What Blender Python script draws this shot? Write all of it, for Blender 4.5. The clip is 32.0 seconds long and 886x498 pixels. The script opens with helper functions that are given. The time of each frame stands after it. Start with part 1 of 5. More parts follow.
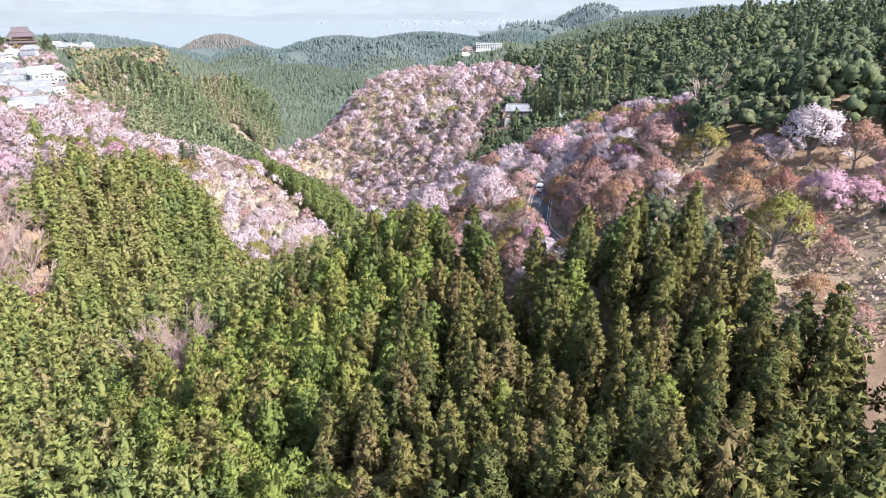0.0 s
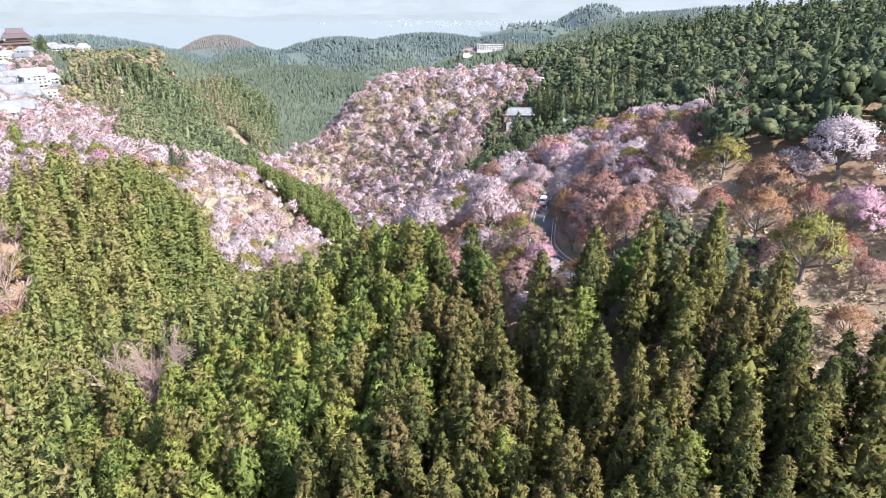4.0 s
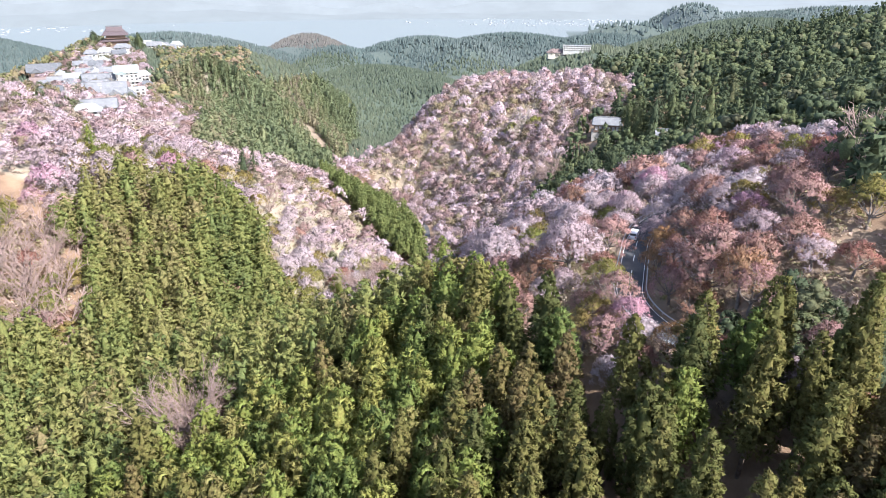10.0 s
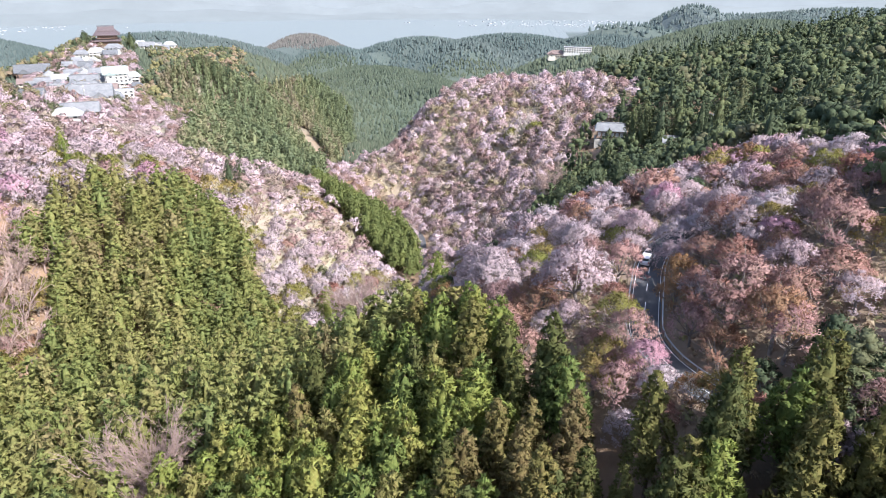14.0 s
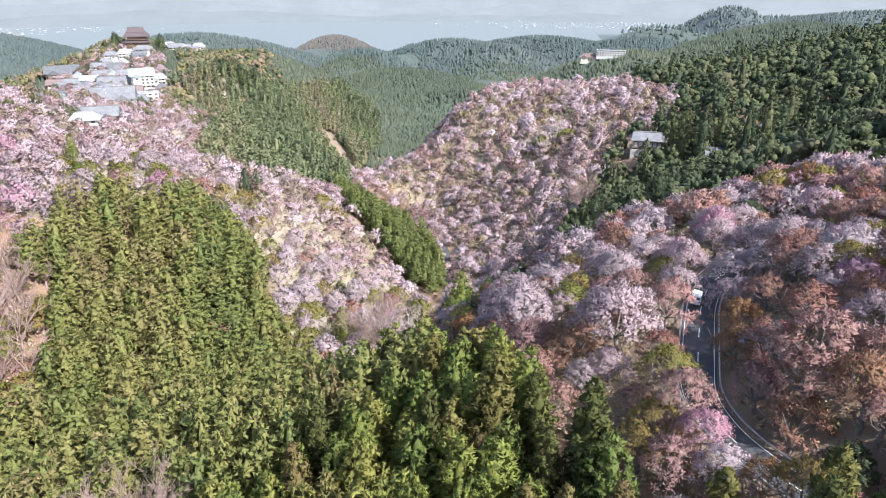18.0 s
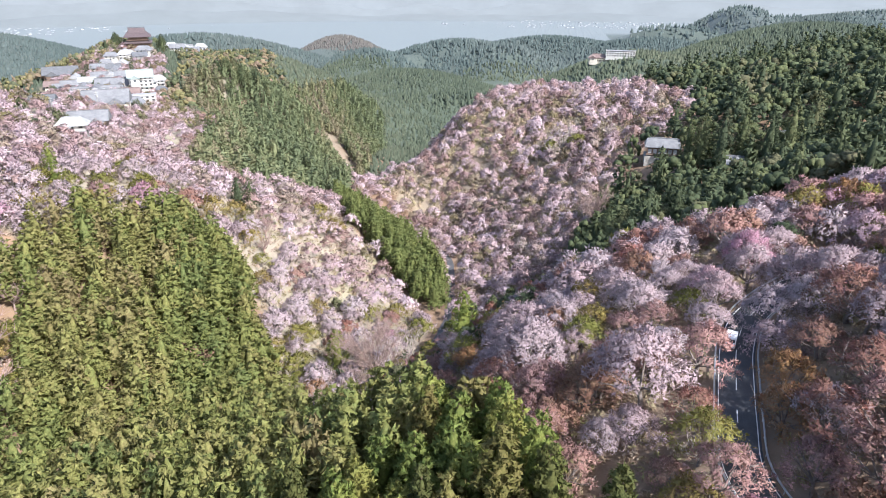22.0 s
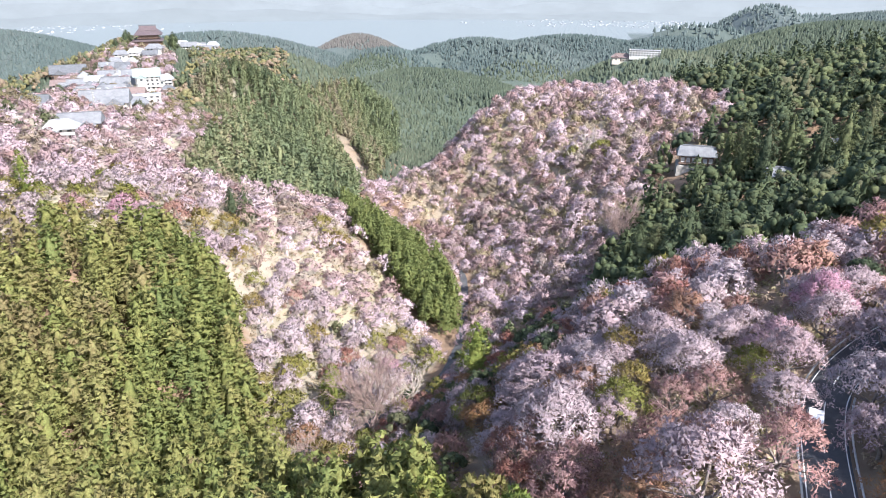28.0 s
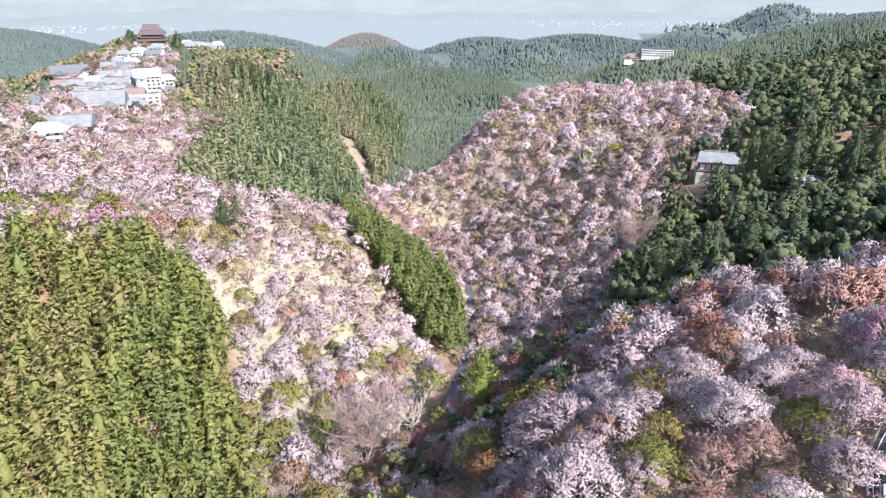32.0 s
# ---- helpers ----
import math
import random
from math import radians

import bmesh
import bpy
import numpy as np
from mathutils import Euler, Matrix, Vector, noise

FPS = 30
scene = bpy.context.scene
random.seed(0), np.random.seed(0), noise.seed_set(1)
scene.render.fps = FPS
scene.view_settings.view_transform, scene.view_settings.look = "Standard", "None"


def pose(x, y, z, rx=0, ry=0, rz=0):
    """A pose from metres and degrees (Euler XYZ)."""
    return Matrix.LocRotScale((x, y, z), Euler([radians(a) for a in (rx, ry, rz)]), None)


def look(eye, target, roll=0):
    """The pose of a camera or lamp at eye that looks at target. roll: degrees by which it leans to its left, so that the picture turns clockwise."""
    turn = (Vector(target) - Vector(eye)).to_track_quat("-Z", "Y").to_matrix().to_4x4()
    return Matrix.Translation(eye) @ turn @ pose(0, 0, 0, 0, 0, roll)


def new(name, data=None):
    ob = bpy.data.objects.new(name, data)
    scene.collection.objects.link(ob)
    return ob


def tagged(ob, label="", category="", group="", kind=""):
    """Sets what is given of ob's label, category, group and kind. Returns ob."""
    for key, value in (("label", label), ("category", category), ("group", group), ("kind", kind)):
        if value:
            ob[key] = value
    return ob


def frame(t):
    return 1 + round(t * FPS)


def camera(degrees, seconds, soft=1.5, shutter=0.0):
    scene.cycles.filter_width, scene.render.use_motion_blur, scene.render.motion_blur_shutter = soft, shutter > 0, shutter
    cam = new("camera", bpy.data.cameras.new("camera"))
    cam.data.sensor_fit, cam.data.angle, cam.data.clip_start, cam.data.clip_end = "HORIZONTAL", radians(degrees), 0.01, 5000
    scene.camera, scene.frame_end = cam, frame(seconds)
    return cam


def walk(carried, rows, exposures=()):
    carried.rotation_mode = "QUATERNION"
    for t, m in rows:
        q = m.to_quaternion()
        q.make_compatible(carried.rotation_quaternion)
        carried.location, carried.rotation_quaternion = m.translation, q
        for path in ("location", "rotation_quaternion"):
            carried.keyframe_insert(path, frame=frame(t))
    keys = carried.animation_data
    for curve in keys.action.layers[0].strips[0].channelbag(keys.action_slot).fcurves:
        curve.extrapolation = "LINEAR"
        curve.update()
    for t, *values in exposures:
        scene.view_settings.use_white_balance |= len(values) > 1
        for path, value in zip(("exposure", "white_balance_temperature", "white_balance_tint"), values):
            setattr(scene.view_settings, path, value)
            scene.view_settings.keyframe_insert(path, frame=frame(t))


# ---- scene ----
# The flight: seconds, place, heading (to the left of +y), pitch and roll in degrees.
FLIGHT = [
    (0, 0.00, 0.00, 100.00, -0.000, -23.302, 0.06),
    (0.5, 0.13, 1.33, 99.97, 0.007, -23.310, 0.06),
    (1, 0.26, 2.67, 99.94, 0.013, -23.303, 0.08),
    (1.5, 0.38, 4.02, 99.90, 0.031, -23.287, 0.08),
    (2, 0.50, 5.41, 99.86, 0.045, -23.283, 0.05),
    (2.5, 0.62, 6.82, 99.82, 0.101, -23.255, 0.04),
    (3, 0.74, 8.26, 99.77, 0.125, -23.235, 0.06),
    (3.5, 0.87, 9.71, 99.71, 0.136, -23.243, 0.04),
    (5.5, 1.46, 15.67, 99.61, 0.210, -23.269, 0.08),
    (6, 1.47, 17.24, 99.65, 0.197, -23.282, 0.12),
    (6.5, 1.46, 18.81, 99.69, 0.508, -23.312, 0.11),
    (7, 1.44, 20.40, 99.76, 1.620, -23.339, 0.09),
    (7.5, 1.42, 21.99, 99.83, 2.546, -23.359, 0.04),
    (8, 1.42, 23.59, 99.89, 3.924, -23.373, -0.01),
    (8.5, 1.42, 25.21, 99.95, 5.045, -23.361, -0.05),
    (9, 1.41, 26.85, 99.99, 6.094, -23.335, -0.12),
    (9.5, 1.40, 28.51, 100.00, 7.073, -23.359, -0.12),
    (10, 1.38, 30.20, 100.01, 7.509, -23.360, -0.11),
    (10.5, 1.34, 31.90, 100.00, 7.502, -23.363, -0.09),
    (11, 1.30, 33.60, 99.97, 7.476, -23.376, -0.04),
    (11.5, 1.23, 35.32, 99.90, 7.453, -23.376, -0.02),
    (12, 1.15, 37.04, 99.81, 7.437, -23.354, 0.04),
    (12.5, 1.07, 38.79, 99.71, 7.427, -23.376, 0.05),
    (13, 0.98, 40.55, 99.62, 7.409, -23.369, 0.07),
    (13.5, 0.91, 42.33, 99.56, 7.408, -23.356, 0.07),
    (14, 0.83, 44.12, 99.52, 7.414, -23.329, 0.08),
    (14.5, 0.75, 45.92, 99.50, 7.415, -23.283, 0.05),
    (16.5, 0.11, 53.20, 99.50, 9.200, -23.192, 0.04),
    (17, -0.09, 55.00, 99.43, 9.474, -23.186, 0.06),
    (17.5, -0.28, 56.80, 99.34, 9.765, -23.191, 0.07),
    (18, -0.47, 58.59, 99.25, 10.037, -23.214, 0.05),
    (18.5, -0.63, 60.39, 99.17, 10.335, -23.217, 0.04),
    (19, -0.78, 62.19, 99.11, 10.615, -23.223, 0.04),
    (19.5, -0.91, 64.01, 99.06, 10.669, -23.228, 0.03),
    (20, -1.06, 65.85, 99.02, 10.685, -23.219, 0.03),
    (20.5, -1.21, 67.69, 98.97, 10.689, -23.200, 0.00),
    (21, -1.37, 69.52, 98.91, 10.691, -23.205, -0.02),
    (21.5, -1.52, 71.33, 98.82, 10.690, -23.229, -0.05),
    (22, -1.67, 73.12, 98.70, 10.701, -23.244, -0.03),
    (22.5, -1.83, 74.88, 98.56, 10.697, -23.258, -0.02),
    (23, -2.00, 76.65, 98.38, 10.679, -23.283, -0.03),
    (23.5, -2.17, 78.42, 98.18, 10.751, -23.299, -0.03),
    (24, -2.36, 80.19, 97.96, 10.930, -23.304, -0.04),
    (24.5, -2.53, 81.96, 97.73, 11.127, -23.302, -0.03),
    (25, -2.70, 83.72, 97.51, 11.341, -23.293, -0.03),
    (25.5, -2.86, 85.49, 97.29, 11.553, -23.296, -0.02),
    (27.5, -3.85, 92.61, 96.64, 12.228, -23.346, -0.07),
    (28, -4.07, 94.29, 96.48, 12.367, -23.323, -0.07),
    (28.5, -4.29, 95.95, 96.32, 12.509, -23.333, -0.07),
    (29, -4.51, 97.60, 96.15, 12.649, -23.334, -0.07),
    (29.5, -4.73, 99.26, 95.98, 12.775, -23.332, -0.07),
    (30, -4.95, 100.93, 95.81, 12.924, -23.336, -0.08),
    (30.5, -5.17, 102.62, 95.64, 13.023, -23.330, -0.08),
    (31, -5.39, 104.32, 95.47, 13.076, -23.333, -0.07),
    (31.5, -5.61, 106.02, 95.29, 13.129, -23.328, -0.08),
    (32, -5.82, 107.73, 95.11, 13.184, -23.326, -0.11),
]


def aimed(x, y, z, heading, pitch, roll):
    a, p = radians(heading), radians(pitch)
    ahead = Vector((-math.sin(a) * math.cos(p), math.cos(a) * math.cos(p), math.sin(p)))
    return look((x, y, z), Vector((x, y, z)) + 50 * ahead, roll)


cam = camera(70.0, 32.0, 0.75)
# the film camera's own exposure: darker as more pale slopes come into view, then brighter again
EXPOSURE = [(0, 1.60), (8, 1.54), (13, 1.40), (18, 1.28), (24, 1.24), (25, 1.27), (26.5, 1.35), (28, 1.42), (32, 1.43)]
walk(cam, [(row[0], aimed(*row[1:])) for row in FLIGHT], [(t, stops, 6250, 12) for t, stops in EXPOSURE])


# Morning sun from the right, a little behind the camera; a bright hazy sky.
SUN_EL, SUN_AZ = 43.0, 124.0  # degrees up; degrees clockwise from +y
world = bpy.data.worlds.new("sky")
scene.world = world
world.use_nodes = True
_n = world.node_tree.nodes
_sky = _n.new("ShaderNodeTexSky")
_sky.sky_type, _sky.sun_disc = "NISHITA", False
_sky.sun_elevation, _sky.sun_rotation = radians(SUN_EL), radians(SUN_AZ)
_sky.dust_density, _sky.air_density = 2.0, 1.0
_n["Background"].inputs["Strength"].default_value = 0.135
world.node_tree.links.new(_sky.outputs[0], _n["Background"].inputs["Color"])
_lamp = bpy.data.lights.new("sun", "SUN")
_lamp.energy, _lamp.angle, _lamp.color = 4.7, radians(0.6), (1.0, 0.965, 0.92)
_sun = new("sun", _lamp)
_to = Vector((math.sin(radians(SUN_AZ)) * math.cos(radians(SUN_EL)), math.cos(radians(SUN_AZ)) * math.cos(radians(SUN_EL)), math.sin(radians(SUN_EL))))
_sun.matrix_world = look(200 * _to, (0, 0, 0))


def material(name, rough=0.8):
    m = bpy.data.materials.new(name)
    m.use_nodes = True
    b = m.node_tree.nodes["Principled BSDF"]
    b.inputs["Roughness"].default_value = rough
    return m, m.node_tree, b


def ramp(nt, fac, stops):
    """A colour ramp over evenly spaced stops."""
    r = nt.nodes.new("ShaderNodeValToRGB")
    e = r.color_ramp.elements
    for k, c in enumerate(stops):
        p = k / max(1, len(stops) - 1)
        el = e[k] if k < 2 else e.new(p)
        el.position, el.color = p, (*c, 1)
    nt.links.new(fac, r.inputs["Fac"])
    return r.outputs["Color"]


def mix(nt, fac, a, b, mode="MIX"):
    m = nt.nodes.new("ShaderNodeMix")
    m.data_type, m.blend_type = "RGBA", mode
    for socket, value in ((m.inputs["Factor"], fac), (m.inputs[6], a), (m.inputs[7], b)):
        if isinstance(value, (int, float)):
            socket.default_value = value
        elif isinstance(value, tuple):
            socket.default_value = (*value, 1)
        else:
            nt.links.new(value, socket)
    return m.outputs[2]


def noise_of(nt, scale, detail=4.0, rough=0.6):
    c = nt.nodes.new("ShaderNodeTexCoord")
    n = nt.nodes.new("ShaderNodeTexNoise")
    n.inputs["Scale"].default_value, n.inputs["Detail"].default_value, n.inputs["Roughness"].default_value = scale, detail, rough
    nt.links.new(c.outputs["Object"], n.inputs["Vector"])
    return n.outputs["Fac"]


def value_range(nt, value, lo, hi, a=0.0, b=1.0):
    m = nt.nodes.new("ShaderNodeMapRange")
    for k, v in enumerate((lo, hi, a, b)):
        m.inputs[k + 1].default_value = v
    nt.links.new(value, m.inputs[0])
    return m.outputs[0]


def bump(nt, b, height, strength=0.4, distance=0.1):
    n = nt.nodes.new("ShaderNodeBump")
    n.inputs["Strength"].default_value, n.inputs["Distance"].default_value = strength, distance
    nt.links.new(height, n.inputs["Height"])
    nt.links.new(n.outputs["Normal"], b.inputs["Normal"])


def leaf_material(name, stops, joined=False, through_light=0.3):
    """Foliage: the colour differs from tree to tree, within the crown and from spray to spray, and light comes through."""
    m, nt, b = material(name, 0.72)
    b.inputs["Specular IOR Level"].default_value = 0.08
    if joined:
        a = nt.nodes.new("ShaderNodeAttribute")
        a.attribute_name = "tint"
        tint = a.outputs["Fac"]
    else:
        tint = nt.nodes.new("ShaderNodeObjectInfo").outputs["Random"]
    base = ramp(nt, tint, stops)
    geo = nt.nodes.new("ShaderNodeNewGeometry")
    spray = value_range(nt, geo.outputs["Random Per Island"], 0, 1, 0.88, 1.12)
    hsv = nt.nodes.new("ShaderNodeHueSaturation")
    nt.links.new(base, hsv.inputs["Color"])
    grain = value_range(nt, noise_of(nt, 2.2, 3.0, 0.7), 0.34, 0.66, 0.72, 1.26)
    both = nt.nodes.new("ShaderNodeMath")
    both.operation = "MULTIPLY"
    nt.links.new(spray, both.inputs[0])
    nt.links.new(grain, both.inputs[1])
    nt.links.new(both.outputs[0], hsv.inputs["Value"])
    inner = value_range(nt, noise_of(nt, 0.9, 2.0), 0.3, 0.7, 0.482, 0.518)
    nt.links.new(inner, hsv.inputs["Hue"])
    nt.links.new(hsv.outputs["Color"], b.inputs["Base Color"])
    t = nt.nodes.new("ShaderNodeBsdfTranslucent")
    nt.links.new(hsv.outputs["Color"], t.inputs["Color"])
    s = nt.nodes.new("ShaderNodeMixShader")
    s.inputs[0].default_value = through_light
    out = nt.nodes["Material Output"]
    nt.links.new(b.outputs[0], s.inputs[1])
    nt.links.new(t.outputs[0], s.inputs[2])
    nt.links.new(s.outputs[0], out.inputs["Surface"])
    return m


def plain_material(name, a, b_colour, scale=2.0, rough=0.8, relief=0.2, metal=0.0):
    """Two tones over coarse and fine grain, with relief."""
    m, nt, b = material(name, rough)
    b.inputs["Metallic"].default_value = metal
    coarse = value_range(nt, noise_of(nt, scale, 5.0), 0.35, 0.65)
    fine = value_range(nt, noise_of(nt, scale * 9, 3.0), 0.3, 0.7, 0.85, 1.12)
    c = mix(nt, coarse, a, b_colour)
    h = nt.nodes.new("ShaderNodeHueSaturation")
    nt.links.new(c, h.inputs["Color"])
    nt.links.new(fine, h.inputs["Value"])
    nt.links.new(h.outputs["Color"], b.inputs["Base Color"])
    if relief:
        bump(nt, b, noise_of(nt, scale * 6, 4.0), relief, 0.05)
    return m


# Shade among the right-hand conifers is put into these dark cedar tones.
CEDAR_IN_SHADE = [(0.074, 0.084, 0.032), (0.098, 0.104, 0.036), (0.128, 0.124, 0.043), (0.152, 0.134, 0.048), (0.145, 0.114, 0.054)]
# Brightened to carry the sun on the left-hand and western stands.
PLANTED_IN_SUN = [(0.130, 0.156, 0.058), (0.160, 0.180, 0.062), (0.188, 0.198, 0.068), (0.208, 0.200, 0.076), (0.204, 0.172, 0.084)]
BROAD = [(0.050, 0.066, 0.040), (0.066, 0.084, 0.046), (0.096, 0.112, 0.054), (0.100, 0.100, 0.058)]
WHITE_BLOSSOM = [(0.42, 0.345, 0.36), (0.39, 0.305, 0.325), (0.46, 0.39, 0.41), (0.37, 0.275, 0.295)]
PINK_BLOSSOM = [(0.44, 0.285, 0.34), (0.43, 0.25, 0.315), (0.40, 0.25, 0.285), (0.45, 0.33, 0.37)]
RUSSET = [(0.27, 0.125, 0.10), (0.30, 0.18, 0.15), (0.34, 0.215, 0.21), (0.27, 0.155, 0.075), (0.36, 0.22, 0.215)]
YOUNG = [(0.21, 0.19, 0.06), (0.18, 0.19, 0.055), (0.25, 0.20, 0.075), (0.20, 0.15, 0.06)]

leaf_cedar = leaf_material("shade_toned_cedar_foliage", CEDAR_IN_SHADE, False, 0.36)
leaf_cedar_far = leaf_material("shade_toned_cedar_foliage_joined", CEDAR_IN_SHADE, True, 0.36)
leaf_planted = leaf_material("sun_toned_conifer_foliage", PLANTED_IN_SUN, True, 0.36)
# Cypress green, brightened to carry the sunlight of the left-hand wood.
CYPRESS_IN_SUN = [(0.114, 0.146, 0.046), (0.144, 0.178, 0.050), (0.180, 0.206, 0.056), (0.210, 0.208, 0.062), (0.186, 0.164, 0.070)]
leaf_cypress = leaf_material("sun_toned_cypress_foliage", CYPRESS_IN_SUN, False, 0.36)
# Haze over the far slope is put into these paler, greyer greens.
leaf_far_slope = leaf_material("hazed_far_conifer_foliage", [(0.105, 0.130, 0.074), (0.128, 0.152, 0.082), (0.148, 0.168, 0.088), (0.180, 0.174, 0.098), (0.205, 0.170, 0.122)], True, 0.2)
leaf_broad = leaf_material("evergreen_foliage", BROAD, False, 0.22)
leaf_broad_far = leaf_material("evergreen_foliage_joined", BROAD, True, 0.22)
leaf_white = leaf_material("white_blossom", WHITE_BLOSSOM, False, 0.35)
leaf_pink = leaf_material("pink_blossom", PINK_BLOSSOM, False, 0.35)
leaf_russet = leaf_material("russet_young_leaves", RUSSET, False, 0.35)
leaf_young = leaf_material("yellow_green_leaves", YOUNG, False, 0.35)
leaf_hill = leaf_material("blossom_and_young_leaves_joined", [(0.516, 0.409, 0.442), (0.475, 0.364, 0.388), (0.568, 0.465, 0.501), (0.342, 0.243, 0.241), (0.274, 0.180, 0.161), (0.526, 0.424, 0.452), (0.249, 0.210, 0.124), (0.377, 0.281, 0.294), (0.308, 0.210, 0.201), (0.547, 0.445, 0.479)], True, 0.3)
# Distance haze is mixed into the bluish greens of both hill woods.
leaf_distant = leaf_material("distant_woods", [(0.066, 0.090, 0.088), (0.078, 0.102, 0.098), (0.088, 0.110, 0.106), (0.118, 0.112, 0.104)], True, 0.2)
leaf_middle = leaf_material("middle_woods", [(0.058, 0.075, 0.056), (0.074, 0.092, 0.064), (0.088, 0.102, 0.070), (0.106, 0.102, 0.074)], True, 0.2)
leaf_village = leaf_material("mixed_foliage_joined", [(0.07, 0.085, 0.052), (0.10, 0.115, 0.062), (0.19, 0.17, 0.08), (0.22, 0.165, 0.12), (0.085, 0.10, 0.06)], True, 0.25)
leaf_shrub = leaf_material("undergrowth", [(0.25, 0.19, 0.13), (0.36, 0.29, 0.20), (0.23, 0.22, 0.10), (0.40, 0.32, 0.25), (0.36, 0.26, 0.23)], True, 0.3)
bark = plain_material("cedar_bark", (0.10, 0.065, 0.045), (0.20, 0.15, 0.12), 1.5, 0.9, 0.5)
cherry_bark = plain_material("cherry_bark", (0.11, 0.085, 0.075), (0.22, 0.19, 0.17), 2.0, 0.85, 0.4)
pale_wood = plain_material("bare_pale_twigs", (0.52, 0.46, 0.40), (0.36, 0.30, 0.26), 1.0, 0.85, 0.2)
brown_wood = plain_material("bare_brown_twigs", (0.32, 0.23, 0.20), (0.24, 0.17, 0.15), 1.0, 0.85, 0.2)
asphalt = plain_material("asphalt", (0.050, 0.052, 0.058), (0.075, 0.077, 0.082), 0.6, 0.85, 0.3)
concrete = plain_material("weathered_concrete", (0.36, 0.34, 0.31), (0.22, 0.21, 0.19), 0.7, 0.9, 0.3)
line_paint = plain_material("white_line_paint", (0.78, 0.78, 0.76), (0.60, 0.60, 0.58), 1.5, 0.7, 0.1)
grey_metal = plain_material("galvanised_steel", (0.52, 0.53, 0.54), (0.42, 0.43, 0.44), 3.0, 0.45, 0.05, 0.7)


def shingle(name, a, b_colour, pitch=0.35, rough=0.75):
    """Roof tiles in courses."""
    m, nt, b = material(name, rough)
    w = nt.nodes.new("ShaderNodeTexWave")
    w.inputs["Scale"].default_value, w.inputs["Distortion"].default_value = 1.6 / pitch * 0.3, 0.4
    c = nt.nodes.new("ShaderNodeTexCoord")
    nt.links.new(c.outputs["Object"], w.inputs["Vector"])
    nt.links.new(mix(nt, value_range(nt, noise_of(nt, 0.5, 5.0), 0.35, 0.65), a, b_colour), b.inputs["Base Color"])
    bump(nt, b, w.outputs["Fac"], 0.5, 0.08)
    return m


tile_grey = shingle("grey_roof_tiles", (0.115, 0.12, 0.13), (0.175, 0.18, 0.19))
tile_dark = shingle("dark_roof_tiles", (0.075, 0.08, 0.09), (0.115, 0.12, 0.13))
tile_pale = shingle("pale_metal_roof", (0.30, 0.305, 0.31), (0.22, 0.225, 0.23), 0.5, 0.6)
tile_brown = shingle("brown_roof_tiles", (0.13, 0.095, 0.09), (0.17, 0.125, 0.115))
tile_bark = shingle("reddish_bark_roof", (0.070, 0.052, 0.056), (0.092, 0.068, 0.072))
tile_green = shingle("verdigris_roof", (0.20, 0.25, 0.24), (0.25, 0.29, 0.28))
wall_white = plain_material("white_plaster", (0.56, 0.545, 0.525), (0.46, 0.445, 0.425), 0.4, 0.85, 0.1)
wall_cream = plain_material("cream_plaster", (0.62, 0.57, 0.48), (0.52, 0.47, 0.40), 0.4, 0.85, 0.1)
wall_wood = plain_material("dark_timber_wall", (0.12, 0.08, 0.06), (0.18, 0.12, 0.09), 0.8, 0.8, 0.2)
window_glass = plain_material("dark_window_glass", (0.05, 0.06, 0.07), (0.08, 0.09, 0.10), 0.6, 0.12, 0.0)
earth = plain_material("bare_tan_earth", (0.42, 0.31, 0.22), (0.32, 0.23, 0.16), 0.3, 0.95, 0.4)
car_paint = plain_material("white_car_paint", (0.78, 0.78, 0.78), (0.74, 0.74, 0.74), 0.5, 0.3, 0.0)
rubber = plain_material("black_rubber", (0.02, 0.02, 0.02), (0.03, 0.03, 0.03), 4.0, 0.9, 0.1)
far_walls = plain_material("far_pale_walls", (0.30, 0.315, 0.33), (0.22, 0.235, 0.25), 0.02, 0.9, 0.0)
red_glass = plain_material("red_lamp_glass", (0.45, 0.03, 0.03), (0.35, 0.02, 0.02), 4.0, 0.2, 0.0)


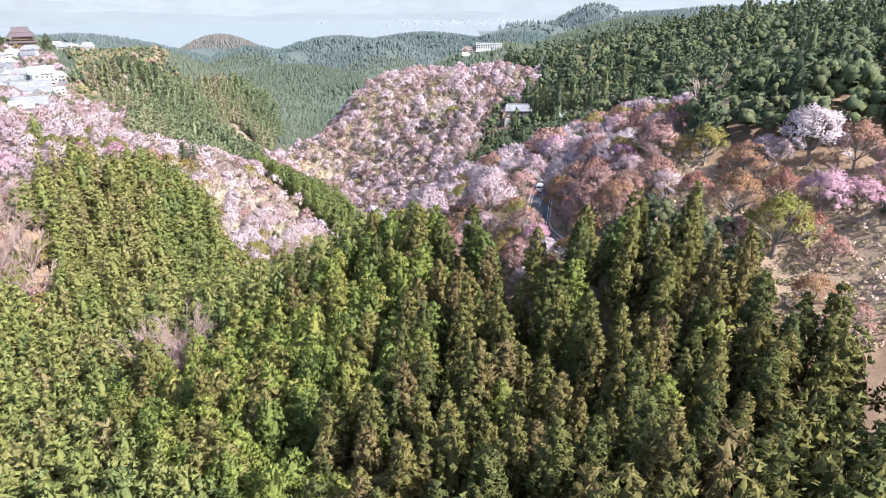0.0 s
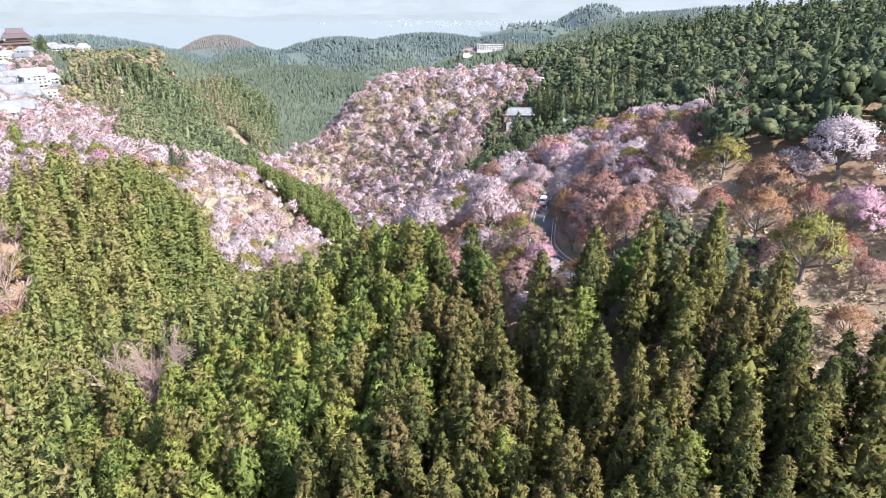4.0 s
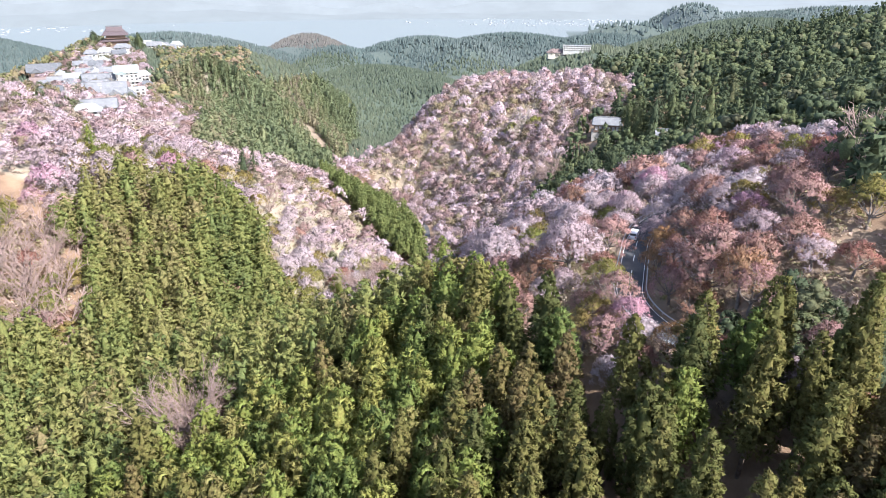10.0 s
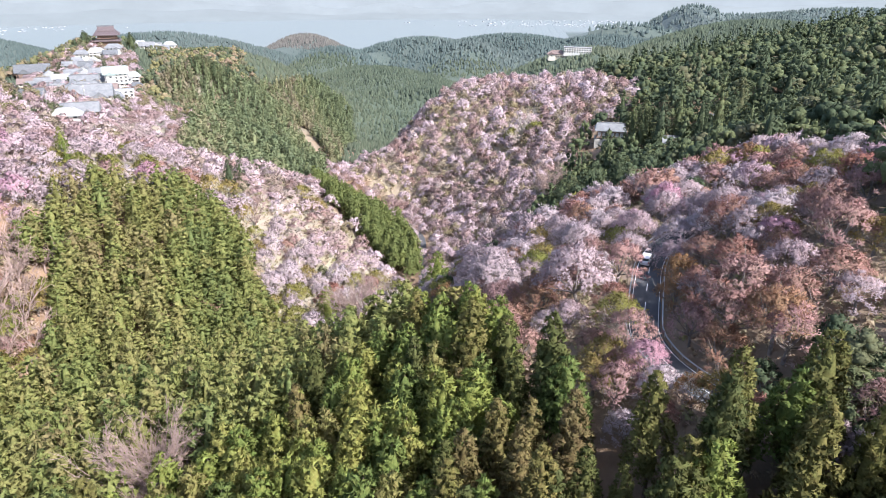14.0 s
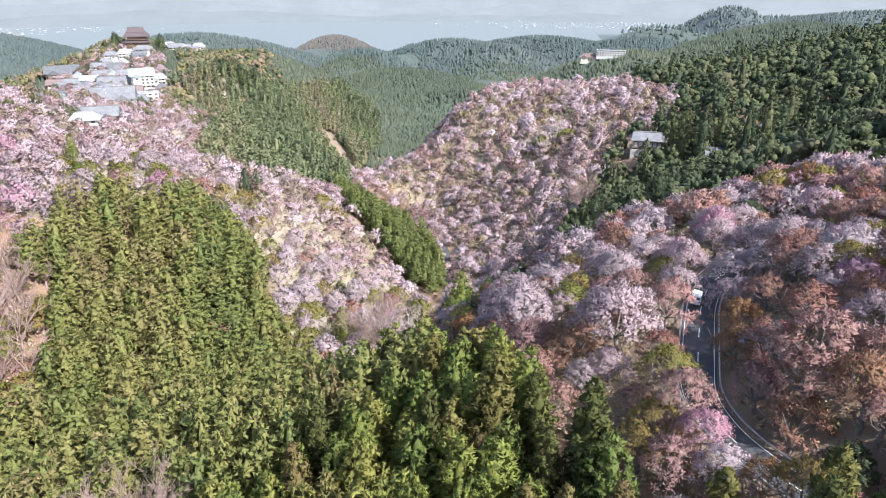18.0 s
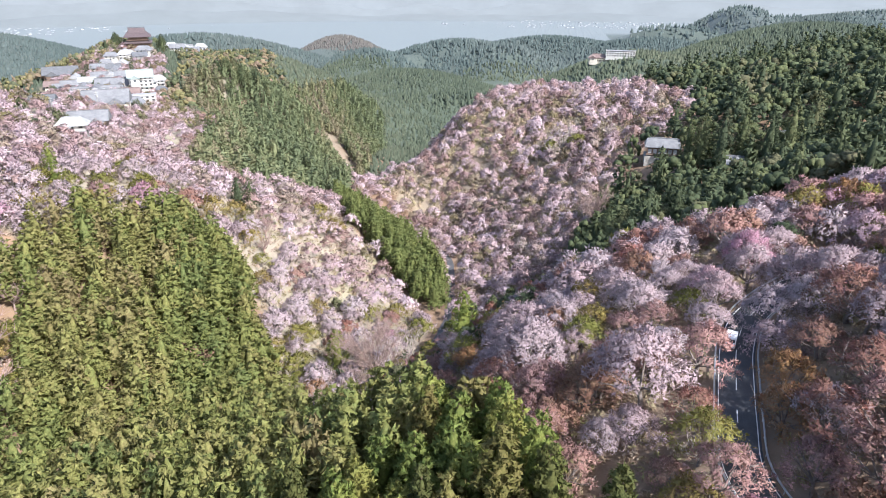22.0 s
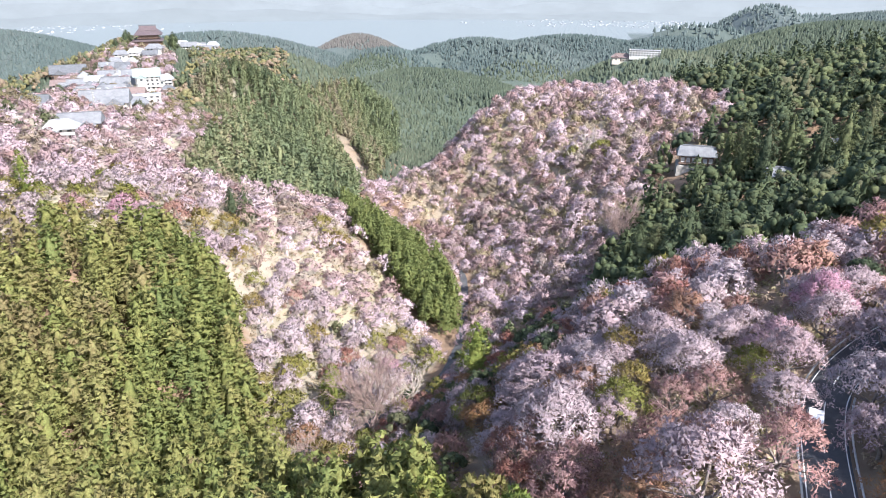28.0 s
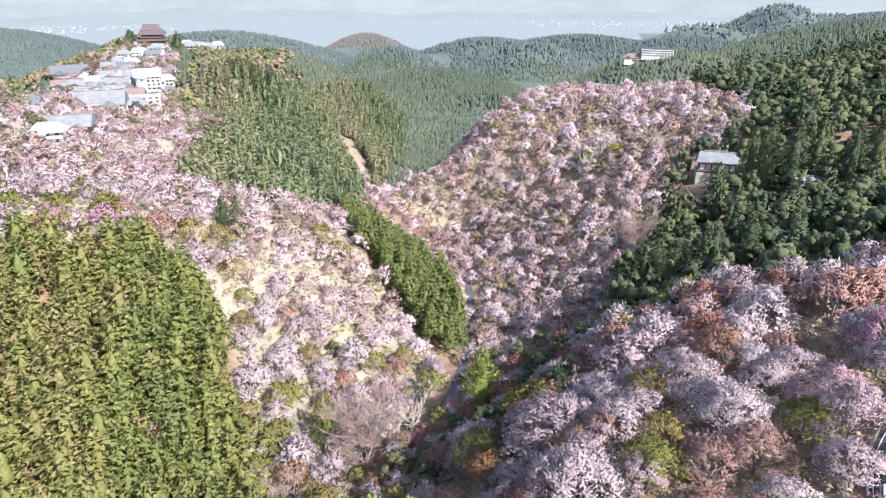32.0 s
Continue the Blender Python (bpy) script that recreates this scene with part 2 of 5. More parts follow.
# The lie of the land: heights of the ground along streams, spurs, slopes and ridges.
LAND = dict(
    stream=[(-140, 70, 14), (-105, 120, 5), (-80, 165, 2), (-55, 195, 0), (-42, 225, -6), (-40, 265, -14), (-46, 310, -19),
            (-56, 350, -23), (-74, 400, -27), (-98, 450, -30), (-134, 520, -33), (-165, 600, -42), (-150, 700, -50)],
    near_spur=[(70, 20, 44), (60, 60, 44), (45, 95, 45), (25, 100, 36), (0, 112, 30), (-18, 125, 27), (-34, 136, 21), (-48, 160, 9)],
    near_slope=[(0, 0, 26), (-60, 20, 18), (22, 51, 40), (44, 70, 36), (26, 82, 34), (6, 82, 28), (-13, 70, 24), (-42, 80, 20),
                (-74, 99, 8), (-32, 117, 20), (-16, 112, 27), (1, 97, 29), (-62, 139, 12), (-120, 30, 20)],
    pink_slope=[(66, 99, 49), (65, 110, 52), (75, 110, 59), (74, 124, 67), (62, 133, 65), (52, 133, 62), (44, 132, 57), (30, 133, 50),
                (36, 183, 47), (50, 194, 51), (53, 220, 48), (31, 210, 43), (28, 218, 38), (16, 222, 34), (12, 191, 39), (2, 201, 31),
                (2, 169, 38), (-7, 172, 31), (13, 167, 40), (11, 145, 43), (-10, 140, 33)],
    road_side=[(24, 112, 46), (23, 130, 46.5), (21, 150, 46.5), (25, 166, 46.5), (36, 178, 47)],
    east_ridge=[(90, 60, 60), (110, 130, 78), (120, 200, 74), (100, 270, 55), (85, 362, 43), (118, 357, 50), (110, 324, 48), (147, 346, 50),
                (171, 361, 62), (189, 316, 66), (93, 388, 43), (240, 400, 74), (200, 520, 62), (260, 300, 80)],
    cherry_hill=[(39, 287, 25), (55, 306, 26), (17, 293, 12), (40, 358, 26), (60, 330, 30), (61, 359, 34), (91, 341, 30), (-21, 341, -7),
                 (-37, 330, -15), (-11, 377, 2), (-31, 374, -12), (0, 402, 14), (-4, 470, 31), (50, 431, 41), (-59, 470, 22), (-76, 412, -14),
                 (-90, 430, -4), (60, 500, 36), (-50, 540, 5)],
    west_spur=[(-150, 238, 43), (-140, 205, 36), (-121, 207, 29), (-110, 215, 26), (-90, 217, 19), (-104, 206, 18), (-119, 195, 21),
               (-100, 185, 16), (-106, 176, 10), (-126, 173, 22), (-86, 187, 3), (-200, 180, 48), (-180, 120, 32)],
    west_cherry=[(-150, 250, 40), (-150, 291, 27), (-109, 272, 22), (-83, 225, 8), (-81, 247, 0), (-101, 326, 4), (-78, 305, -5),
                 (-70, 288, -9), (-51, 261, -11), (-62, 322, -14)],
    village_ridge=[(-200, 280, 44), (-243, 347, 40), (-231, 370, 31), (-253, 398, 26), (-254, 433, 20), (-290, 450, 24), (-340, 540, 25),
                   (-405, 628, 26), (-408, 643, 30), (-422, 664, 35), (-470, 740, 28), (-300, 340, 40), (-380, 480, 12), (-330, 400, 25)],
    west_far=[(-256, 486, 6), (-212, 465, 0), (-200, 420, 8), (-258, 553, 24), (-253, 530, 4), (-210, 577, -10), (-228, 600, -14),
              (-150, 400, 4), (-160, 350, 14), (-300, 620, 18), (-330, 720, 20), (-290, 690, 24), (-345, 640, 24), (-394, 708, 25), (-402, 733, 28), (-190, 500, -14)],
)
# Hills beyond: centre, height of the top, radii across and along, turn in degrees.
HILLS = [
    (-660, 1150, 4, 260, 120, 40), (-1000, 1000, 14, 300, 220, 0), (-485, 1440, -20, 120, 190, 20), (-195, 1270, -8, 190, 120, 0), (-330, 1130, -14, 90, 140, -20), (-225, 960, -24, 150, 170, 0), (-110, 1200, -8, 130, 90, 0),
    (-35, 1520, -20, 260, 110, 0), (90, 905, 14, 150, 120, -15), (330, 1050, 40, 260, 220, 10), (-60, 760, 8, 150, 70, -20), (170, 780, 24, 120, 120, 0), (150, 1330, -6, 220, 150, 0),
    (250, 1810, -14, 220, 160, 0), (520, 2270, 14, 130, 300, 10), (640, 2230, -10, 260, 200, 0), (1000, 2300, 4, 500, 420, 0), (480, 1440, 30, 220, 240, 0), 
    (420, 620, 84, 190, 260, 0), (700, 900, 86, 300, 300, 0),
]


def bend(d2):
    return d2 * np.log(d2 + 1e-9)


NODES = np.array([p for line in LAND.values() for p in line], float)
_xy = NODES[:, :2] / 100
_k = bend(((_xy[:, None] - _xy[None]) ** 2).sum(-1)) + 0.02 * np.eye(len(_xy))
_p = np.c_[np.ones(len(_xy)), _xy]
WEIGHTS = np.linalg.solve(np.block([[_k, _p], [_p.T, np.zeros((3, 3))]]), np.r_[NODES[:, 2], 0, 0, 0])


def far_land(x, y):
    r = np.hypot(x, y)
    plain = np.interp(r, [0, 600, 1000, 1500, 2600, 4500], [-50, -62, -85, -105, -122, -126])
    z = plain
    for cx, cy, top, ra, rb, turn in HILLS:
        a = np.radians(turn)
        u, v = (x - cx) * np.cos(a) + (y - cy) * np.sin(a), (y - cy) * np.cos(a) - (x - cx) * np.sin(a)
        g = np.exp(-np.clip((u / ra) ** 2 + (v / rb) ** 2, 0, 40) * 0.8)
        z = np.maximum(z, plain + (top - plain) * g)
    return z


def ground_z(x, y):
    """The ground's height; x and y are arrays."""
    x, y = np.asarray(x, float), np.asarray(y, float)
    shape, x, y = x.shape, x.ravel(), y.ravel()
    out = far_land(x, y)
    near = (x > -640) & (x < 400) & (y > -140) & (y < 900)
    q = np.stack([x[near], y[near]], -1) / 100
    z = np.concatenate([bend(((c[:, None] - _xy[None]) ** 2).sum(-1)) @ WEIGHTS[:-3] + WEIGHTS[-3] + c @ WEIGHTS[-2:] for c in np.array_split(q, 1 + len(q) // 4000)]) if len(q) else np.zeros(0)
    z = np.clip(z, -60, 110)
    xn, yn = x[near], y[near]
    east = np.clip((380 - xn) / 110, 0, 1) * np.clip((xn + 560) / 120, 0, 1)
    edge = np.clip((880 + 0.10 * xn - yn) / 130, 0, 1) * np.clip((yn + 140) / 60, 0, 1)
    w = east * edge
    w = w * w * (3 - 2 * w)
    out[near] = out[near] * (1 - w) + z * w
    return out.reshape(shape)


# ---- shapes of trees, as arrays of corners and triangles ----
def rng_of(seed):
    return np.random.default_rng(seed)


def joined(pieces):
    v, f, n = [], [], 0
    for a, b in pieces:
        v.append(a)
        f.append(b + n)
        n += len(a)
    return (np.concatenate(v), np.concatenate(f)) if v else (np.zeros((0, 3)), np.zeros((0, 3), int))


GOLD = (1 + 5 ** 0.5) / 2
ICO = np.array([(-1, GOLD, 0), (1, GOLD, 0), (-1, -GOLD, 0), (1, -GOLD, 0), (0, -1, GOLD), (0, 1, GOLD), (0, -1, -GOLD), (0, 1, -GOLD), (GOLD, 0, -1), (GOLD, 0, 1), (-GOLD, 0, -1), (-GOLD, 0, 1)]) / (1 + GOLD ** 2) ** 0.5
ICO_F = np.array([(0, 11, 5), (0, 5, 1), (0, 1, 7), (0, 7, 10), (0, 10, 11), (1, 5, 9), (5, 11, 4), (11, 10, 2), (10, 7, 6), (7, 1, 8), (3, 9, 4), (3, 4, 2), (3, 2, 6), (3, 6, 8), (3, 8, 9), (4, 9, 5), (2, 4, 11), (6, 2, 10), (8, 6, 7), (9, 8, 1)])


def rounded(v, f, outward, own=0.75):
    """Adds soft normals: those of the uneven surface, drawn a little outwards."""
    n = np.zeros_like(v)
    g = np.cross(v[f[:, 1]] - v[f[:, 0]], v[f[:, 2]] - v[f[:, 0]])
    for k in range(3):
        np.add.at(n, f[:, k], g)
    n /= np.linalg.norm(n, axis=1, keepdims=True) + 1e-9
    n = n * own + outward * (1 - own)
    return np.concatenate([v, n / (np.linalg.norm(n, axis=1, keepdims=True) + 1e-9)], 1)


def domes(rng, mids, radii, flat, rough, below=-0.5):
    """Uneven rounded masses of foliage."""
    base, faces = ICO, ICO_F
    n, k = len(mids), len(base)
    u, _ = np.linalg.qr(rng.normal(size=(n, 3, 3)))
    u[:, :, 0] *= np.sign(np.linalg.det(u))[:, None]
    d = np.einsum("nij,kj->nki", u, base)
    p = (mids[:, None] + d * (radii[:, None, None] * rng.uniform(1 - rough, 1 + rough, (n, k, 1))) * np.array([1, 1, flat])).reshape(-1, 3)
    f = faces[None] + (np.arange(n) * k)[:, None, None]
    f = f.reshape(-1, 3)[(d[:, faces].mean(2)[:, :, 2] > below).ravel()]
    return rounded(p, f, d.reshape(-1, 3)), f


def clump_leaves(rng, centres, radii, outward, count, leaf, flat=0.75, spread=0.45, width=0.75, radial=0.0, shell=(0.72, 1.08), soft=(0.5, 0.3, 0.42)):
    """Rounded clumps of leaves: small triangles that lie along the outer half of a ball round each centre."""
    n = len(centres)
    q = rng.normal(size=(n, count, 3))
    q /= np.linalg.norm(q, axis=2, keepdims=True) + 1e-9
    q = q + outward[:, None] * 0.75
    q /= np.linalg.norm(q, axis=2, keepdims=True) + 1e-9
    p = (centres[:, None] + q * (radii[:, None, None] * rng.uniform(*shell, (n, count, 1))) * np.array([1, 1, flat])).reshape(-1, 3)
    nrm = q.reshape(-1, 3) + rng.normal(0, spread, (n * count, 3))
    nrm /= np.linalg.norm(nrm, axis=1, keepdims=True) + 1e-9
    d = np.cross(nrm, rng.normal(size=nrm.shape))
    d = d * (1 - radial) + (q.reshape(-1, 3) + np.array([0, 0, 0.25])) * radial
    d /= np.linalg.norm(d, axis=1, keepdims=True) + 1e-9
    e = np.cross(nrm, d) + 1e-6
    e /= np.linalg.norm(e, axis=1, keepdims=True)
    s = leaf * rng.uniform(0.6, 1.35, len(p))[:, None]
    a, b, t = p - d * s * 0.5 - e * s * width * 0.5, p - d * s * 0.4 + e * s * width * 0.5, p + d * s * 0.75 + nrm * s * 0.25
    # leaves shade with the roundness of their clump and turn their face outwards
    own = q.reshape(-1, 3) * soft[0] + np.repeat(outward, count, 0) * soft[1] + nrm * soft[2]
    own /= np.linalg.norm(own, axis=1, keepdims=True) + 1e-9
    back = (np.cross(b - a, t - a) * own).sum(1) < 0
    a[back], b[back] = b[back].copy(), a[back].copy()
    return np.concatenate([np.stack([a, b, t], 1).reshape(-1, 3), np.repeat(own, 3, 0)], 1), np.arange(3 * len(p)).reshape(-1, 3)


def tube(path, radii, sides=5):
    path, radii = np.asarray(path, float), np.asarray(radii, float)
    k = len(path)
    t = np.gradient(path, axis=0)
    t /= np.linalg.norm(t, axis=1, keepdims=True) + 1e-9
    u = np.cross(t, (0.31, 0.95, 0.05))
    u /= np.linalg.norm(u, axis=1, keepdims=True) + 1e-9
    w = np.cross(t, u)
    a = np.arange(sides) * 2 * np.pi / sides
    ring = path[:, None] + radii[:, None, None] * (np.cos(a)[None, :, None] * u[:, None] + np.sin(a)[None, :, None] * w[:, None])
    f = []
    for i in range(k - 1):
        for j in range(sides):
            p, q, r, s = i * sides + j, i * sides + (j + 1) % sides, (i + 1) * sides + j, (i + 1) * sides + (j + 1) % sides
            f += [(p, q, s), (p, s, r)]
    return ring.reshape(-1, 3), np.array(f)


def cone_core(rng, base, top, radius, rings=4, sides=7, blunt=0.75, rough=0.16):
    """The knobbly body of a conifer's crown."""
    v, f = [], []
    lobe = rng.uniform(0, 6.28, 2)
    for i in range(rings):
        u = i / rings
        a = np.arange(sides) * 2 * np.pi / sides + i * np.pi / sides
        r = radius * (1 - u ** 1.7) ** blunt * rng.uniform(1 - rough, 1 + rough, sides) * (1 + 0.10 * np.sin(a * 2 + lobe[0]) + 0.07 * np.sin(a * 3 + lobe[1]))
        r = r * (0.8 if i == 0 else 1)
        z = base + (top - base) * u + rng.normal(0, 0.12 * (top - base) / rings, sides)
        v.append(np.stack([r * np.cos(a), r * np.sin(a), z], -1))
    v = np.concatenate(v + [np.array([[0, 0, top]])])
    out = np.stack([v[:, 0], v[:, 1], np.full(len(v), radius * 0.6)], -1)
    out /= np.linalg.norm(out, axis=1, keepdims=True)
    for i in range(rings - 1):
        for j in range(sides):
            p, q, r, s = i * sides + j, i * sides + (j + 1) % sides, (i + 1) * sides + j, (i + 1) * sides + (j + 1) % sides
            f += [(p, q, s), (p, s, r)] if i % 2 else [(p, q, r), (q, s, r)]
    f += [((rings - 1) * sides + j, (rings - 1) * sides + (j + 1) % sides, rings * sides) for j in range(sides)]
    f = np.array(f)
    return rounded(v, f, out, 0.7), f


def cedar_shape(seed, height=18.0, radius=2.6, clumps=70, count=18, leaf=0.62, clump=0.95, start=0.22, blunt=0.8, grid=(9, 9), slim=0.5, radial=0.45):
    """Crown and trunk of a conifer: bunches of narrow sprays at the branch ends over a dense inside."""
    rng = rng_of(seed)
    u = (np.arange(clumps) + rng.uniform(0, 0.9, clumps)) / clumps
    u = 1 - (1 - u) ** 0.72
    az = np.arange(clumps) * 2.39996 + rng.normal(0, 0.4, clumps)
    lobe = 1 + 0.15 * np.sin(az * 2 + rng.uniform(0, 6)) + 0.10 * np.sin(az * 3 + u * 9)
    reach = radius * (1 - u ** 1.7) ** blunt * rng.uniform(0.72, 1.08, clumps) * lobe
    z = height * (start + (1 - start) * u) + rng.normal(0, 0.25, clumps)
    c = np.stack([np.cos(az) * reach, np.sin(az) * reach, z - 0.15 * reach], -1)
    o = np.stack([np.cos(az) * 0.8, np.sin(az) * 0.8, np.full(clumps, 0.55)], -1)
    o /= np.linalg.norm(o, axis=1, keepdims=True)
    c = np.concatenate([c, [[0, 0, height - 0.5]]])
    o = np.concatenate([o, [[0, 0, 1.0]]])
    size = clump * np.r_[(0.6 + 0.55 * (1 - u)) * rng.uniform(0.75, 1.25, clumps), 0.6]
    body = cone_core(rng, height * start, height * 0.92, radius * 0.5, *grid, blunt, 0.22)
    crown = joined([body, clump_leaves(rng, c, size, o, count, leaf, 0.95, 0.6, slim, radial, (0.4, 1.1))])
    trunk = tube([(0, 0, -1.5), (0, 0, height * 0.4), (0, 0, height * 0.93)], [0.30, 0.22, 0.05], 6)
    return crown, trunk


def limb(rng, start, direction, length, bend_up, radius, steps=4):
    p, d = np.array(start, float), np.array(direction, float)
    path, radii = [p.copy()], [radius]
    for k in range(steps):
        d = d + rng.normal(0, 0.16, 3) + np.array([0, 0, bend_up])
        d /= np.linalg.norm(d)
        p = p + d * length / steps
        path.append(p.copy())
        radii.append(radius * (1 - 0.75 * (k + 1) / steps))
    return np.array(path), np.array(radii), d


def spreading_shape(seed, height=8.0, radius=4.5, limbs=6, subs=3, lobes=76, count=54, leaf=0.27, clump=0.16, flat=0.85, radial=0.3, width=0.6, rough=0.3, core=0.0, drop=0.5):
    """Crown and wood of a broad tree: a short trunk, spreading limbs, and leaves or blossom in flat clumps round their ends."""
    rng = rng_of(seed)
    wood = []
    fork = height * rng.uniform(0.18, 0.28)
    lean = rng.normal(0, 0.25, 2)
    wood.append(tube([(0, 0, -1.2), (lean[0] * 0.3, lean[1] * 0.3, fork * 0.5), (lean[0], lean[1], fork)], [0.30, 0.24, 0.20], 6))
    for k in range(limbs):
        a = k * 2 * np.pi / limbs + rng.normal(0, 0.3)
        rise = rng.uniform(0.35, 1.1) if k else 2.2
        d = np.array([np.cos(a), np.sin(a), rise])
        d /= np.linalg.norm(d)
        reach = radius * rng.uniform(0.7, 1.0) if k else height * 0.6
        path, radii, last = limb(rng, (lean[0], lean[1], fork), d, reach, 0.10, 0.15)
        wood.append(tube(path, radii, 4))
        for j in range(subs):
            i = rng.integers(1, len(path))
            b = a + rng.normal(0, 0.9)
            e = np.array([np.cos(b), np.sin(b), rng.uniform(0.2, 1.2)])
            p2, r2, _ = limb(rng, path[i], e / np.linalg.norm(e), radius * rng.uniform(0.3, 0.55), 0.12, 0.06, 2)
            wood.append(tube(p2, r2, 3))
    # the crown: overlapping uneven domes with loose leaves on them
    turn = rng.uniform(0, 6.28)
    k = np.arange(lobes)
    a = turn + k * 2.39996 + rng.normal(0, 0.45, lobes)
    far = radius * np.sqrt(k / lobes) * rng.uniform(0.75, 0.98, lobes) * (1 + 0.16 * np.sin(2 * a + turn) + 0.12 * np.sin(3 * a + 2 * turn))
    r = radius * clump * rng.uniform(0.6, 1.5, lobes)
    top = height * (1 - drop * (far / radius) ** 2) * rng.uniform(0.82, 1.04, lobes)
    mids = np.stack([lean[0] + far * np.cos(a), lean[1] + far * np.sin(a), top - r * flat], -1)
    up = np.stack([1.5 * np.cos(a) * far / radius, 1.5 * np.sin(a) * far / radius, np.ones(lobes)], -1)
    up /= np.linalg.norm(up, axis=1, keepdims=True)
    crown = joined(([domes(rng, mids, r * core, flat, rough)] if core else []) + [clump_leaves(rng, mids, r, up * 0.6, count, leaf, flat, 0.7, width, radial, (0.35, 1.25), (0.4, 1.5, 0.14))])
    return crown, joined(wood)


def bare_shape(seed, height=8.0, radius=4.0, limbs=7, subs=6, twigs=4, thin=1.0):
    """A leafless tree: limbs, branches and fine twigs."""
    rng = rng_of(seed)
    wood = [tube([(0, 0, -1.0), (0.1, 0, height * 0.12), (0.1, 0.1, height * 0.22)], [0.28 * thin, 0.22 * thin, 0.19 * thin], 6)]
    for k in range(limbs):
        a = k * 2 * np.pi / limbs + rng.normal(0, 0.3)
        d = np.array([np.cos(a), np.sin(a), rng.uniform(0.7, 2.0)])
        path, radii, _ = limb(rng, (0.1, 0.1, height * 0.22), d / np.linalg.norm(d), np.hypot(radius, height * 0.7) * rng.uniform(0.7, 1.0), 0.06, 0.14 * thin, 5)
        wood.append(tube(path, radii, 4))
        for j in range(subs):
            i = rng.integers(1, len(path))
            b = a + rng.normal(0, 0.8)
            e = np.array([np.cos(b), np.sin(b), rng.uniform(0.3, 1.6)])
            p2, r2, _ = limb(rng, path[i], e / np.linalg.norm(e), radius * rng.uniform(0.35, 0.6), 0.1, 0.07 * thin, 3)
            wood.append(tube(p2, r2 + 0.012 * thin, 3))
            for m in range(twigs):
                g = e + rng.normal(0, 0.7, 3)
                p3, r3, _ = limb(rng, p2[rng.integers(1, len(p2))], g / np.linalg.norm(g), radius * rng.uniform(0.15, 0.32), 0.1, 0.035 * thin, 2)
                wood.append(tube(p3, r3 + 0.012 * thin, 3))
    return joined(wood)


def mesh_of(name, shape, mat, tint=None, smooth=False):
    v, f = shape
    normals, v = (v[:, 3:], v[:, :3]) if v.shape[1] == 6 else (None, v)
    me = bpy.data.meshes.new(name)
    me.vertices.add(len(v))
    me.vertices.foreach_set("co", np.ascontiguousarray(v, np.float32).ravel())
    me.loops.add(3 * len(f))
    me.loops.foreach_set("vertex_index", np.ascontiguousarray(f, np.int32).ravel())
    me.polygons.add(len(f))
    me.polygons.foreach_set("loop_start", np.arange(0, 3 * len(f), 3, dtype=np.int32))
    if smooth:
        me.polygons.foreach_set("use_smooth", np.ones(len(f), bool))
    if tint is not None:
        me.attributes.new("tint", "FLOAT", "POINT").data.foreach_set("value", np.ascontiguousarray(tint, np.float32))
    if normals is not None:
        me.attributes.new("custom_normal", "FLOAT_VECTOR", "POINT").data.foreach_set("vector", np.ascontiguousarray(normals, np.float32).ravel())
    me.materials.append(mat)
    me.update(calc_edges=True)
    return me


def many(shapes, places, turn, scale, pick, tints):
    """One array of many trees: shape pick[i] at places[i], turned and scaled."""
    vs, fs, ts, n = [], [], [], 0
    for k, (v, f) in enumerate(shapes):
        ids = np.nonzero(pick == k)[0]
        if not len(ids):
            continue
        c, s = np.cos(turn[ids])[:, None], np.sin(turn[ids])[:, None]
        sx, sz = scale[ids, 0][:, None], scale[ids, 1][:, None]
        out = np.stack([(v[None, :, 0] * c - v[None, :, 1] * s) * sx, (v[None, :, 0] * s + v[None, :, 1] * c) * sx, v[None, :, 2] * sz], -1) + places[ids][:, None]
        if v.shape[1] == 6:
            out = np.concatenate([out, np.stack([v[None, :, 3] * c - v[None, :, 4] * s, v[None, :, 3] * s + v[None, :, 4] * c, np.broadcast_to(v[None, :, 5], (len(ids), len(v)))], -1)], -1)
        fs.append((f[None] + (np.arange(len(ids)) * len(v))[:, None, None] + n).reshape(-1, 3))
        vs.append(out.reshape(-1, v.shape[1]))
        ts.append(np.repeat(tints[ids], len(v)))
        n += len(ids) * len(v)
    return (np.concatenate(vs), np.concatenate(fs)), np.concatenate(ts)


# ---- the road and the ground ----
ROAD = [(52, 196), (41, 186), (31.5, 173.7), (27.3, 163.7), (24.8, 153), (23, 144), (21.8, 137), (22.3, 131.5), (24.3, 126), (28.5, 120), (34, 114.5)]
ROAD_Z = 46.6


def smooth_line(points, step=1.5):
    """A line through the points, rounded at the corners, with a point every step."""
    p = np.array(points, float)
    p = np.concatenate([[2 * p[0] - p[1]], p, [2 * p[-1] - p[-2]]])
    out = []
    for i in range(1, len(p) - 2):
        n = max(2, int(np.linalg.norm(p[i + 1] - p[i]) / step))
        t = np.linspace(0, 1, n, endpoint=False)[:, None]
        a, b, c, d = p[i - 1], p[i], p[i + 1], p[i + 2]
        out.append(0.5 * (2 * b + (c - a) * t + (2 * a - 5 * b + 4 * c - d) * t ** 2 + (3 * b - a - 3 * c + d) * t ** 3))
    return np.concatenate(out + [p[-2:-1]])


ROAD_LINE = smooth_line(ROAD)
LANE = [(-62, 188), (-50, 208), (-42, 224), (-37, 233), (-36, 250), (-38, 280), (-42, 306), (-47, 327), (-58, 350)]
LANE_LINE = smooth_line(LANE)


